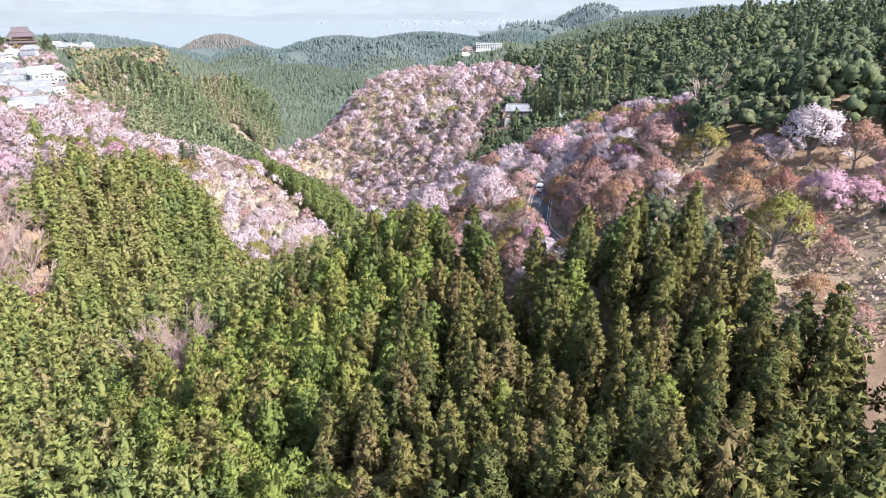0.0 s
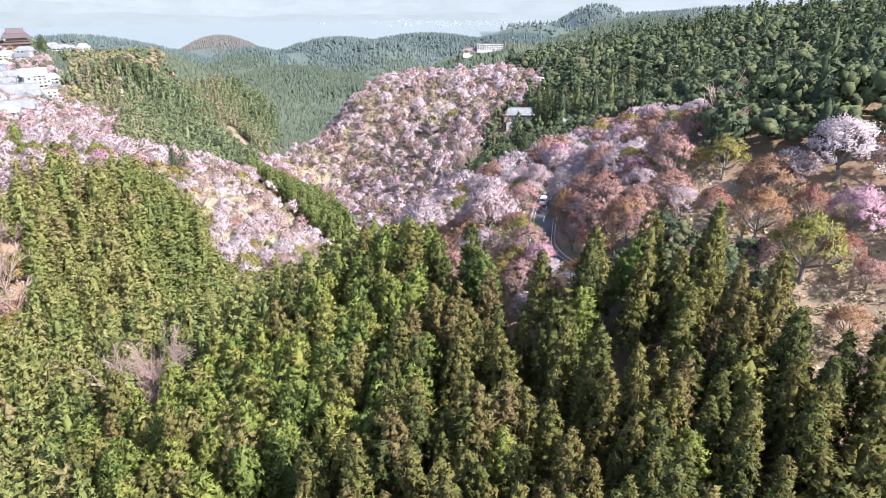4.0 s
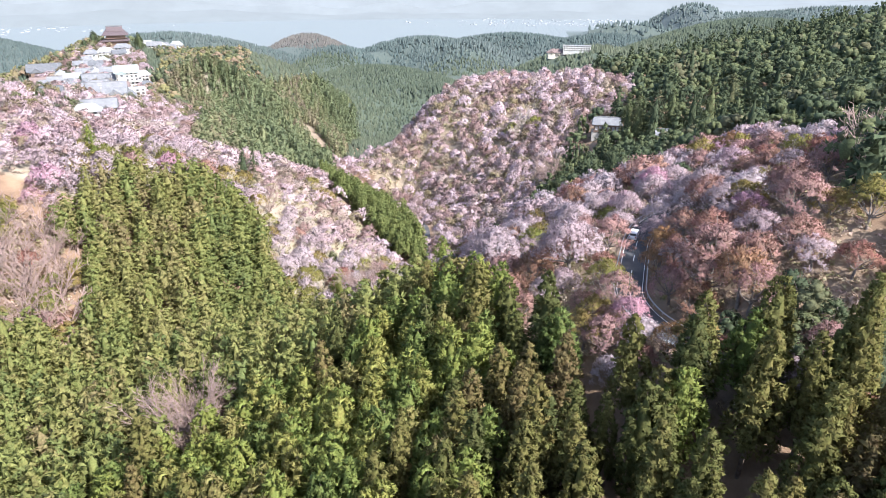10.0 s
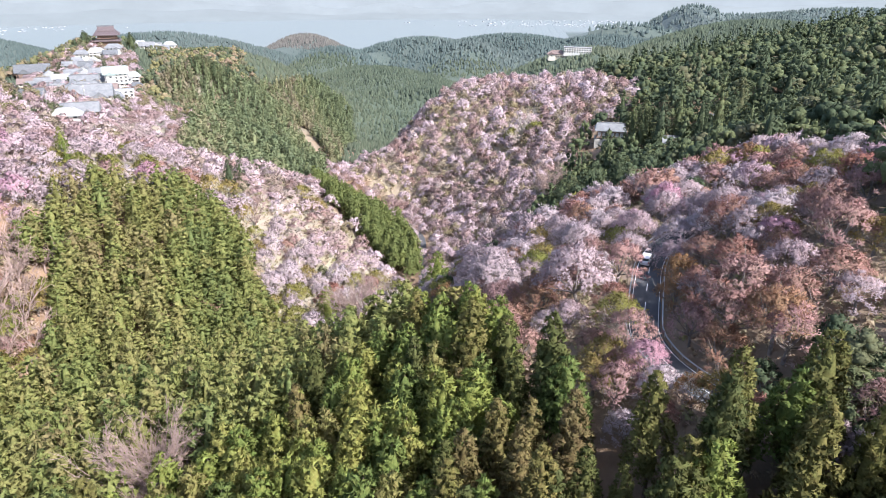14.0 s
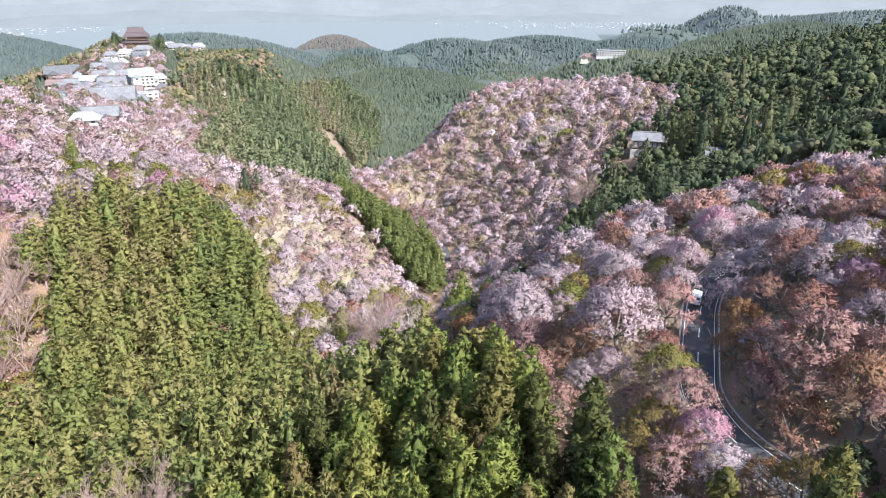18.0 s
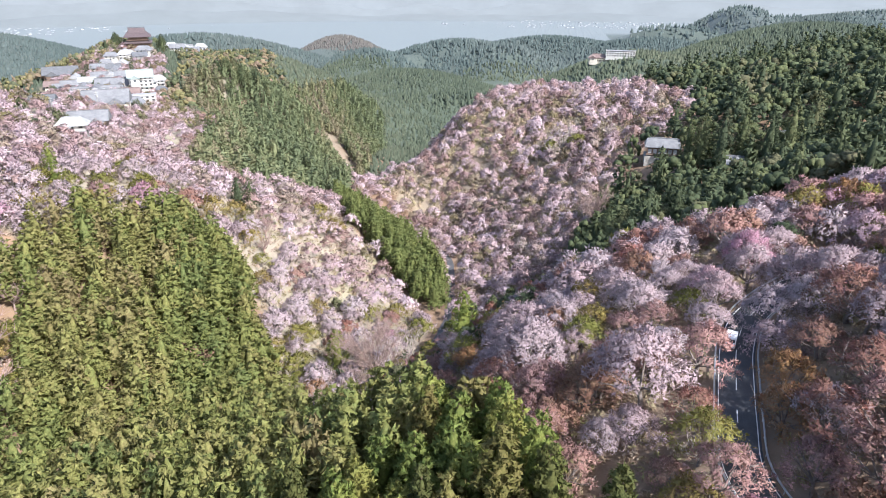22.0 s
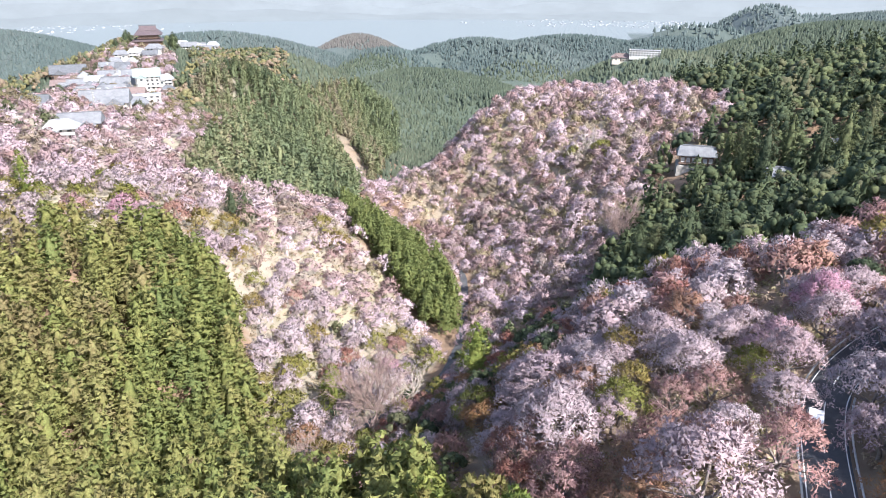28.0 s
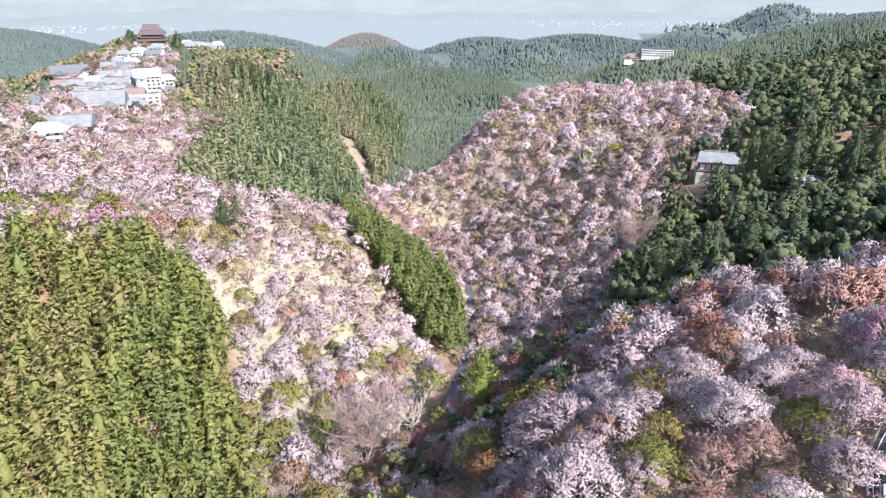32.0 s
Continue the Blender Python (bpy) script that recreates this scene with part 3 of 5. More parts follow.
def off_line(x, y, line):
    x, y = np.ravel(x), np.ravel(y)
    best = np.full(len(x), 1e9)
    for c in range(0, len(line), 40):
        best = np.minimum(best, np.sqrt(((x[:, None] - line[None, c:c + 40, 0]) ** 2 + (y[:, None] - line[None, c:c + 40, 1]) ** 2).min(1)))
    return best


def land(x, y):
    """The ground's height with the road's bench cut into the slope and fine unevenness."""
    x, y = np.asarray(x, float), np.asarray(y, float)
    z = ground_z(x, y).ravel()
    xf, yf = x.ravel(), y.ravel()
    z = z + 0.5 * np.sin(xf * 0.31 + yf * 0.17) * np.cos(yf * 0.23 - xf * 0.11) + 0.25 * np.sin(xf * 0.9) * np.sin(yf * 0.83)
    near = (np.abs(xf - 40) < 60) & (np.abs(yf - 140) < 80)
    d = off_line(xf[near], yf[near], ROAD_LINE)
    w = np.clip((7.5 - d) / 3.5, 0, 1)
    z[near] = z[near] * (1 - w) + ROAD_Z * w
    return z.reshape(x.shape)


def land_at(x, y):
    return float(land(np.array([x]), np.array([y]))[0])


def spread(lo, hi, step, out_lo, out_hi, growth=1.16):
    inner = np.arange(lo, hi + step, step)
    right, s = [inner[-1]], step
    while right[-1] < out_hi:
        s *= growth
        right.append(right[-1] + s)
    left, s = [inner[0]], step
    while left[-1] > out_lo:
        s *= growth
        left.append(left[-1] - s)
    return np.concatenate([left[:0:-1], inner, right[1:]])


_gx, _gy = spread(-175, 115, 2.5, -4300, 4300, 1.07), spread(40, 345, 2.5, -900, 4400, 1.07)
_X, _Y = np.meshgrid(_gx, _gy)
_Z = land(_X, _Y)
_nx, _ny = len(_gx), len(_gy)
_i = (np.arange(_ny - 1)[:, None] * _nx + np.arange(_nx - 1)[None]).ravel()
_tri = np.concatenate([np.stack([_i, _i + 1, _i + _nx + 1], -1), np.stack([_i, _i + _nx + 1, _i + _nx], -1)])


def inside(poly, x, y):
    x, y = np.asarray(x, float), np.asarray(y, float)
    hit = np.zeros(x.shape, bool)
    for (x0, y0), (x1, y1) in zip(poly, poly[1:] + poly[:1]):
        cross = (y0 > y) != (y1 > y)
        hit ^= cross & (x < (x1 - x0) * (y - y0) / (y1 - y0 + 1e-12) + x0)
    return hit


ROAD_OPEN = ROAD_LINE[ROAD_LINE[:, 1] > 119]
# Stands of trees, as outlines on the plan.
WEST_CEDAR = [(-134, 202), (-130, 216), (-116, 229), (-108, 236), (-97, 232), (-85, 220), (-79, 209), (-70, 197), (-57, 182), (-75, 169), (-100, 152), (-113, 166), (-122, 181), (-134, 187)]
BROWN_STAND = [(-150, 190), (-134, 187), (-122, 181), (-113, 166), (-114, 153), (-128, 146), (-160, 150)]
NEAR_WOOD = [(-128, 75), (-60, 46), (66, 38), (70, 50), (62, 66), (54, 84), (50, 100), (33, 109), (22, 112), (9, 118), (-2, 133), (-10, 149), (-16, 158), (-40, 168), (-58, 180), (-75, 167), (-100, 150), (-114, 152), (-140, 130)]
PINK_SLOPE = [(-9, 153), (2, 137), (13, 122), (21, 112), (31, 106), (47, 102), (54, 92), (66, 82), (88, 92), (82, 114), (74, 122), (58, 128), (55, 142), (66, 168), (73, 190), (76, 222), (55, 233), (30, 230), (12, 236), (0, 228), (-12, 215), (-21, 195), (-15, 172)]
BANK = [(-36, 172), (-15, 160), (-18, 190), (-12, 215), (-2, 230), (4, 262), (-8, 266), (-24, 274), (-34, 262), (-36, 225), (-44, 200)]
EAST_WOOD = [(8, 300), (4, 262), (12, 240), (30, 233), (55, 236), (80, 226), (76, 188), (68, 166), (57, 142), (60, 129), (76, 124), (86, 112), (112, 40), (330, 40), (345, 520), (250, 660), (60, 540), (44, 474), (64, 404), (52, 378), (30, 366), (24, 338)]
CHERRY_HILL = [(-114, 415), (-104, 470), (-72, 524), (-20, 512), (44, 474), (64, 404), (52, 378), (30, 366), (24, 338), (8, 300), (4, 262), (-8, 266), (-26, 276), (-36, 300), (-42, 326), (-56, 366), (-84, 402)]
STRIP = [(-97, 328), (-66, 296), (-42, 272), (-37, 284), (-52, 318), (-76, 350), (-97, 374), (-112, 362)]
WEST_CHERRY = [(-166, 205), (-134, 202), (-130, 216), (-116, 230), (-106, 237), (-96, 233), (-83, 221), (-74, 206), (-60, 192), (-46, 208), (-40, 240), (-44, 264), (-66, 294), (-97, 326), (-112, 360), (-126, 318), (-148, 296), (-176, 352), (-205, 420), (-232, 462), (-290, 500), (-380, 640), (-440, 690), (-470, 640), (-420, 540), (-340, 430), (-300, 360), (-240, 270), (-200, 210)]
FAR_WEST = [(-148, 296), (-126, 318), (-109, 374), (-122, 420), (-140, 500), (-160, 620), (-190, 720), (-232, 735), (-255, 640), (-285, 590), (-290, 520), (-238, 478), (-205, 420), (-176, 352)]
DARK_BAND = [(31, 115), (36, 110), (47, 103), (55, 103), (56, 112), (48, 119), (38, 123), (32, 121)]
STREAM_SIDE = [(-112, 362), (-97, 374), (-76, 350), (-52, 318), (-37, 284), (-34, 262), (-26, 276), (-36, 300), (-42, 326), (-56, 366), (-84, 402), (-114, 415), (-150, 500), (-160, 500), (-122, 420), (-109, 374)]
VILLAGE_BACK = [(-436, 545), (-428, 600), (-432, 650), (-440, 690), (-425, 735), (-520, 760), (-590, 650), (-520, 520), (-440, 440), (-400, 440), (-415, 510)]
VILLAGE_EDGE = [(-238, 478), (-258, 466), (-286, 476), (-298, 500), (-305, 545), (-330, 600), (-385, 670), (-350, 715), (-300, 700), (-255, 640), (-285, 590), (-290, 520)]
SOUTH_WOOD = [(-150, -60), (130, -60), (110, 38), (64, 36), (-60, 44), (-128, 73), (-150, 80)]
GREY_CUT = [(-196, 556), (-186, 566), (-150, 512), (-120, 425), (-126, 415), (-155, 492)]

_straw = inside(WEST_CHERRY, _X, _Y) * 1.0 + (np.hypot(_X + 264, _Y - 540) < 13) * 1.0 + inside(GREY_CUT, _X, _Y) * 0.45 + inside(CHERRY_HILL, _X, _Y) * 0.65 + inside(PINK_SLOPE, _X, _Y) * 0.25
_m, _nt, _b = material("forest_floor_with_far_haze", 0.95)
_at = _nt.nodes.new("ShaderNodeAttribute")
_at.attribute_name = "tint"
_litter = mix(_nt, value_range(_nt, noise_of(_nt, 0.12, 6.0), 0.35, 0.65), (0.13, 0.085, 0.055), (0.22, 0.15, 0.10))
_grass = mix(_nt, value_range(_nt, noise_of(_nt, 0.09, 6.0), 0.35, 0.65), (0.275, 0.245, 0.195), (0.21, 0.182, 0.14))
_patch = mix(_nt, value_range(_nt, noise_of(_nt, 0.05, 5.0), 0.52, 0.66), _grass, (0.235, 0.22, 0.15))
# beyond the near slopes: woodland green, then painted haze, bluer and paler
_wood_and_haze = _nt.nodes.new("ShaderNodeAttribute")
_wood_and_haze.attribute_name = "wooded"
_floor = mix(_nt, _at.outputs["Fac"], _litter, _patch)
_nt.links.new(mix(_nt, 0.5, mix(_nt, value_range(_nt, _wood_and_haze.outputs["Fac"], 0, 0.34), _floor, ramp(_nt, value_range(_nt, _wood_and_haze.outputs["Fac"], 0.34, 1), [(0.045, 0.062, 0.044), (0.054, 0.072, 0.068), (0.125, 0.150, 0.160)])), ramp(_nt, noise_of(_nt, 1.1, 6.0, 0.7), [(0.5, 0.5, 0.5), (0.62, 0.6, 0.58), (0.4, 0.4, 0.4)]), "OVERLAY"), _b.inputs["Base Color"])
bump(_nt, _b, noise_of(_nt, 1.4, 6.0, 0.7), 0.7, 0.4)
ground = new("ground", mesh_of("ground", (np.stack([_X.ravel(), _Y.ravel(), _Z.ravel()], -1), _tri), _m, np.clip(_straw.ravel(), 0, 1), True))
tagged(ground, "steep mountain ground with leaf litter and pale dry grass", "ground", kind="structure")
# distance drives it: woodland first, then more and more painted haze
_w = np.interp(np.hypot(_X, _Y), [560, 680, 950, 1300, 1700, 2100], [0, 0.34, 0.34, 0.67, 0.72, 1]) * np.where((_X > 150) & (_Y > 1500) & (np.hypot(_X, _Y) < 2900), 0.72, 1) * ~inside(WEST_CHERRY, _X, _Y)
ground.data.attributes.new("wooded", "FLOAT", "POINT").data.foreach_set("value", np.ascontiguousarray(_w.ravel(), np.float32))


# the village: place, width, depth, storeys, roof, wall, turn
PLAN = [
    (-204, 315, 14, 9, 2, tile_grey, wall_wood, 30), (-199, 299, 10, 7, 2, tile_pale, wall_white, 30), (-214, 324, 9, 7, 1, tile_pale, wall_white, 40), (-244, 379, 21, 14, 3, tile_grey, wall_cream, 30),
    (-274, 450, 17, 12, 3, tile_pale, wall_white, 34), (-314, 508, 16, 12, 4, tile_green, wall_white, 34), (-334, 503, 22, 11, 2, tile_grey, wall_white, 30), (-423, 556, 25, 14, 2, tile_dark, wall_wood, 35),
    (-370, 554, 15, 9, 2, tile_grey, wall_white, 118), (-412, 630, 14, 9, 2, tile_pale, wall_white, 35), (-404, 646, 14, 9, 2, tile_grey, wall_white, 25), (-416, 634, 9, 7, 2, tile_pale, wall_white, 120), (-398, 630, 11, 8, 2, tile_dark, wall_white, 40),
    (-363, 506, 11, 8, 2, tile_grey, wall_white, 120), (-340, 474, 10, 8, 2, tile_grey, wall_wood, 35), (-375, 527, 11, 8, 2, tile_pale, wall_white, 30), (-332, 482, 12, 9, 2, tile_grey, wall_white, 122), (-285, 432, 11, 8, 2, tile_dark, wall_white, 25),
    (-276, 411, 9, 7, 2, tile_grey, wall_wood, 40), (-352, 516, 10, 8, 2, tile_dark, wall_white, 40), (-318, 478, 11, 8, 2, tile_grey, wall_white, 30), (-292, 462, 13, 9, 2, tile_brown, wall_white, 28), (-300, 444, 10, 8, 2, tile_grey, wall_white, 118),
    (-385, 519, 11, 8, 2, tile_grey, wall_white, 35), (-408, 530, 14, 9, 1, tile_brown, wall_cream, 30), (-397, 541, 10, 8, 2, tile_pale, wall_white, 125), (-376, 543, 11, 8, 2, tile_grey, wall_white, 35), (-403, 578, 11, 8, 2, tile_grey, wall_white, 28),
    (-344, 531, 12, 9, 2, tile_grey, wall_white, 30), (-397, 601, 11, 8, 2, tile_pale, wall_white, 115), (-421, 620, 11, 8, 2, tile_grey, wall_white, 30), (-411, 598, 10, 8, 2, tile_grey, wall_cream, 40), (-308, 520, 9, 8, 2, tile_pale, wall_white, 30),
    (-300, 510, 7, 6, 1, tile_dark, wall_white, 30), (-396, 522, 10, 8, 1, tile_grey, wall_white, 35), (-394, 687, 13, 9, 2, tile_grey, wall_white, 30), (-397, 707, 11, 8, 2, tile_pale, wall_white, 120), (-380, 693, 11, 8, 2, tile_grey, wall_white, 25),
    (-384, 714, 11, 8, 3, tile_pale, wall_white, 35), (-410, 728, 13, 10, 2, tile_grey, wall_wood, 30), (-394, 734, 10, 8, 2, tile_grey, wall_white, 40), (-404, 692, 11, 8, 2, tile_pale, wall_white, 30), (-412, 742, 10, 8, 2, tile_brown, wall_cream, 30),
    (-246, 338, 9, 7, 1, tile_dark, wall_wood, 30), (-310, 456, 9, 7, 2, tile_pale, wall_white, 35), (-322, 492, 9, 7, 2, tile_dark, wall_wood, 120), (-264, 428, 10, 8, 2, tile_grey, wall_wood, 36), (-354, 492, 10, 7, 2, tile_grey, wall_white, 30), (-386, 575, 10, 8, 2, tile_dark, wall_white, 36), (-360, 536, 9, 7, 2, tile_pale, wall_white, 120),
]
WALLS = {wall_white: "white", wall_cream: "cream", wall_wood: "dark timber"}
ROOFS = {tile_grey: "grey tiled", tile_dark: "dark tiled", tile_pale: "pale metal", tile_brown: "brownish tiled", tile_green: "green-grey"}


def house_label(row):
    kind = "large inn" if row[2] > 19 else "small house" if row[4] == 1 else "four-storey hotel" if row[4] == 4 else "three-storey flat-roofed building" if row[4] == 3 and row[2] == 17 else "two-storey house"
    return f"{WALLS[row[6]]} {kind} with a {ROOFS[row[5]]} roof among cherries"


VILLAGE = [row + (house_label(row),) for row in PLAN]
HOMES = np.array([row[:2] for row in PLAN] + [(-366, 728), (-350, 736), (62, 895), (36, 900), (-421, 664), (-412, 655)], float)


# ---- woods and trees ----
def scatter(poly, step, seed, jitter=0.32):
    """Places about step apart inside an outline."""
    rng = rng_of(seed)
    p = np.array(poly)
    xs, ys = np.arange(p[:, 0].min(), p[:, 0].max(), step), np.arange(p[:, 1].min(), p[:, 1].max(), step * 0.87)
    X, Y = np.meshgrid(xs, ys)
    X = X + (np.arange(len(ys)) % 2)[:, None] * step / 2
    X, Y = X + rng.normal(0, jitter * step, X.shape), Y + rng.normal(0, jitter * step, Y.shape)
    x, y = X.ravel(), Y.ravel()
    k = inside(poly, x, y) & (off_line(x, y, ROAD_OPEN) > 4.0) & (off_line(x, y, ROAD_LINE) > 3.4) & (np.hypot(x - 40, (y - 350) * 0.7) > 11) & (off_line(x, y, LANE_LINE) > 2.0)
    return x[k], y[k], rng


def tree(name, base, crown, wood, x, y, turn, sx, sz, label, category, group, lean=0.0, wood_name="trunk"):
    """One tree: an Empty at the root with crown and wood, which share their meshes with its like."""
    e = new(name)
    e.empty_display_size = 0.5
    e.location, e.rotation_euler, e.scale = (x, y, base), (lean, lean * 0.7, turn), (sx, sx, sz)
    tagged(e, label, category, group)
    for n, me in (("crown", crown), (wood_name, wood)):
        if me:
            o = new(n, me)
            o.parent = e
    return e


# conifers: six near shapes, and simple ones for the rest
NEAR_CEDARS, BROAD_CEDARS = [], []
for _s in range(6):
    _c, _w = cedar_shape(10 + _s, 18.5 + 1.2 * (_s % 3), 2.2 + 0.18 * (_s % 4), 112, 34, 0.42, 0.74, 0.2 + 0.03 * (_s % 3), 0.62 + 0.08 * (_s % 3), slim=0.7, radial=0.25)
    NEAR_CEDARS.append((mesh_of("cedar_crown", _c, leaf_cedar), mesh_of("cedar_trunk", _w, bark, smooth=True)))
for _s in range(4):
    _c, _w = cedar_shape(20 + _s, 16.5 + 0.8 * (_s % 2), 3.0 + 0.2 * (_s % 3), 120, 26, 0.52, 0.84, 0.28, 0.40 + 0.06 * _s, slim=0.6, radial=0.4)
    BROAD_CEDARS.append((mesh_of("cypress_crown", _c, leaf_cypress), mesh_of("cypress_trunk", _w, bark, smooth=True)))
MID_CEDARS = [cedar_shape(30 + s, 18.0, 2.7, 58, 11, 0.76, 0.95, 0.22, 0.42 + 0.06 * s, (5, 6), 0.7, 0.25)[0] for s in range(5)]
FAR_CEDARS = [cedar_shape(40 + s, 14.0, 2.5, 24, 6, 1.15, 0.95, 0.15, 0.65, (3, 5), 0.7, 0.3)[0] for s in range(4)]
DISTANT = [cone_core(rng_of(50 + s), 0, 9, 2.6, 1, 5, 0.6) for s in range(5)]


def wood(name, shapes, mat, x, y, rng, heights, widths, label, category="trees", bias=None):
    z = land(x, y)
    n = len(x)
    tints = rng.uniform(0, 1, n) if bias is None else np.clip(bias, 0, 1)
    shape, tint = many(shapes, np.stack([x, y, z], -1), rng.uniform(0, 6.28, n), np.stack([rng.uniform(*widths, n), rng.uniform(*heights, n)], -1), rng.integers(0, len(shapes), n), tints)
    return tagged(new(name, mesh_of(name, shape, mat, tint)), label, category, kind="stuff")


# the wood on the near spur: the nearest 300 as trees of their own
_x, _y, _r = scatter(NEAR_WOOD, 4.9, 1, 0.27)
_open = np.clip((_x + 14) / 30, 0, 1) * np.clip((124 - _y) / 20, 0, 1)
_k = (np.hypot(_x + 58, _y - 120) > 7.5) & (_r.uniform(size=len(_x)) > 0.2 * _open) & (np.hypot(_x + 24, _y - 76) > 6.5) & (np.hypot(_x - 16.5, _y - 114) > 5.0)
_x, _y = _x[_k], _y[_k]
_rank = np.abs(_x - 5) * 0.9 + np.abs(_y - 100) + np.where(_y < 52, 60, 0)
_order = np.argsort(_rank)
_near, _rest = _order[:300], _order[300:]
for _k in _near:
    _x1, _y1 = float(_x[_k]), float(_y[_k])
    # round sun-toned trees towards the left, shade-toned cedars towards the right
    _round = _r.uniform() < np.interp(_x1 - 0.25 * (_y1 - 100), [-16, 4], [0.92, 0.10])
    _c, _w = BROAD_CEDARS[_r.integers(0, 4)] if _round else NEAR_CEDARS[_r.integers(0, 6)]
    _f = float(_r.uniform(0.90, 1.03) if _round else _r.uniform(0.82, 1.12))
    tree("cypress" if _round else "cedar", land_at(_x1, _y1), _c, _w, _x1, _y1, float(_r.uniform(0, 6.28)), _f * float(_r.uniform(0.9, 1.12)), _f, "bright green round-topped conifer in a dense plantation" if _round else "tall olive conifer, darkened as in shade, in a plantation on the slope", "tree", "conifers on the near spur", float(_r.normal(0, 0.02)))
# split by x: sunlight in the foliage colour to the left, shade to the right
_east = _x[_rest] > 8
for _name, _ids, _mat, _label in (("conifer_wood_near", _rest[~_east], leaf_planted, "dense plantation of sunlit green conifers on the near slope"), ("conifer_wood_shaded", _rest[_east], leaf_cedar_far, "plantation of tall olive conifers, darkened as in shade, on the near slope")):
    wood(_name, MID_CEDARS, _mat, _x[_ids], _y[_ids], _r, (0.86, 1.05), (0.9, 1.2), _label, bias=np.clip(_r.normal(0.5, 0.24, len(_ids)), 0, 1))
_x, _y, _r = scatter(WEST_CEDAR, 4.5, 2, 0.36)
wood("conifer_wood_west", MID_CEDARS, leaf_planted, _x, _y, _r, (0.62, 0.86), (0.95, 1.22), "sunlit plantation of green conifers on a steep slope", bias=np.clip(0.55 + 0.2 * np.sin(_x * 0.11 + _y * 0.07) + _r.normal(0, 0.2, len(_x)), 0, 1))
_x, _y, _r = scatter(STRIP, 4.4, 3, 0.34)
wood("conifer_strip", MID_CEDARS, leaf_planted, _x, _y, _r, (0.58, 0.80), (0.85, 1.1), "narrow strip of dark green conifers along the valley", bias=_r.uniform(0, 0.2, len(_x)))
_x, _y, _r = scatter(FAR_WEST, 5.4, 4, 0.36)
_k = ~inside(GREY_CUT, _x, _y) & (off_line(_x, _y, HOMES) > 13)
wood("conifer_wood_far", FAR_CEDARS, leaf_far_slope, _x[_k], _y[_k], _r, (0.55, 0.9), (0.95, 1.3), "wooded far slope of green conifers", bias=np.clip(0.45 + 0.3 * np.sin(_x[_k] * 0.05 + _y[_k] * 0.03) + _r.normal(0, 0.2, _k.sum()), 0, 1))

_x, _y, _r = scatter(SOUTH_WOOD, 7.0, 16)
wood("conifer_wood_south", FAR_CEDARS, leaf_cedar_far, _x, _y, _r, (0.8, 1.2), (1.1, 1.5), "plantation of green conifers on the lower slope")

# broad evergreens of the east ridge
BROAD_SHAPES = [spreading_shape(60 + s, 9.5, 4.0, 4, 1, 10, 20, 0.55, 0.38, 0.95, 0.2, 0.65, 0.3, 0.8, 0.6)[0] for s in range(5)]
BROAD_LOW = [spreading_shape(65 + s, 9.5, 4.3, 3, 1, 6, 5, 1.2, 0.45, 0.95, 0.4, 0.55, 0.3, 0.8, 0.6)[0] for s in range(4)]
_x, _y, _r = scatter(EAST_WOOD, 7.2, 5)
_k = (_y < 400) & (_x < 125)
_hue = np.clip(_r.normal(0.5, 0.3, len(_x)), 0, 1)
wood("evergreen_wood", BROAD_SHAPES, leaf_broad_far, _x[_k], _y[_k], _r, (0.6, 1.35), (0.7, 1.5), "dark evergreen wood of rounded crowns on the ridge", bias=_hue[_k])
_k = ~_k & (_y > 200) & (np.abs(_x - 120) < 150)
wood("evergreen_wood_behind", BROAD_LOW, leaf_broad_far, _x[_k], _y[_k], _r, (0.7, 1.3), (0.9, 1.45), "dark evergreen wood on the far side of the ridge", bias=_hue[_k])
_x, _y, _r = scatter(EAST_WOOD, 17, 6)
_k = _y > 90
wood("conifers_in_evergreen_wood", FAR_CEDARS, leaf_broad_far, _x[_k], _y[_k], _r, (0.75, 1.25), (0.9, 1.5), "scattered tall conifers among evergreen trees", bias=_r.uniform(0, 0.5, _k.sum()))

# cherries and trees in young leaf
CHERRY_SHAPES = [spreading_shape(70 + s, 7.6 + 0.5 * (s % 3), 4.3 + 0.3 * (s % 2)) for s in range(6)]
LOOSE_SHAPES = [spreading_shape(80 + s, 7.8, 4.2, 7, 6, 70, 42, 0.28, 0.16, 0.85, 0.4, 0.5, 0.3, 0.0) for s in range(4)]
KINDS = {}
for _n, _shapes, _mat in (("white", CHERRY_SHAPES, leaf_white), ("pink", CHERRY_SHAPES, leaf_pink), ("russet", LOOSE_SHAPES, leaf_russet), ("young", LOOSE_SHAPES, leaf_young), ("evergreen", [spreading_shape(90 + s, 8.0, 3.4, 5, 3, 20, 52, 0.34, 0.29, 0.9, 0.25, 0.6, 0.25, 0.72, 0.6) for s in range(3)], leaf_broad)):
    KINDS[_n] = [mesh_of(_n + "_crown", c, _mat) for c, w in _shapes], [mesh_of(_n + "_trunk", w, cherry_bark, smooth=True) for c, w in _shapes]
LIGHT_SHAPES = [spreading_shape(110 + s, 7.6, 4.2, 5, 2, 44, 22, 0.48, 0.20, 0.9, 0.3, 0.6, 0.3, 0.0, 0.6) for s in range(5)]
for _n, _mat in (("white", leaf_white), ("pink", leaf_pink), ("russet", leaf_russet), ("young", leaf_young)):
    KINDS[_n + "_light"] = [mesh_of(_n + "_crown", c, _mat) for c, w in LIGHT_SHAPES], [mesh_of(_n + "_trunk", w, cherry_bark, smooth=True) for c, w in LIGHT_SHAPES]
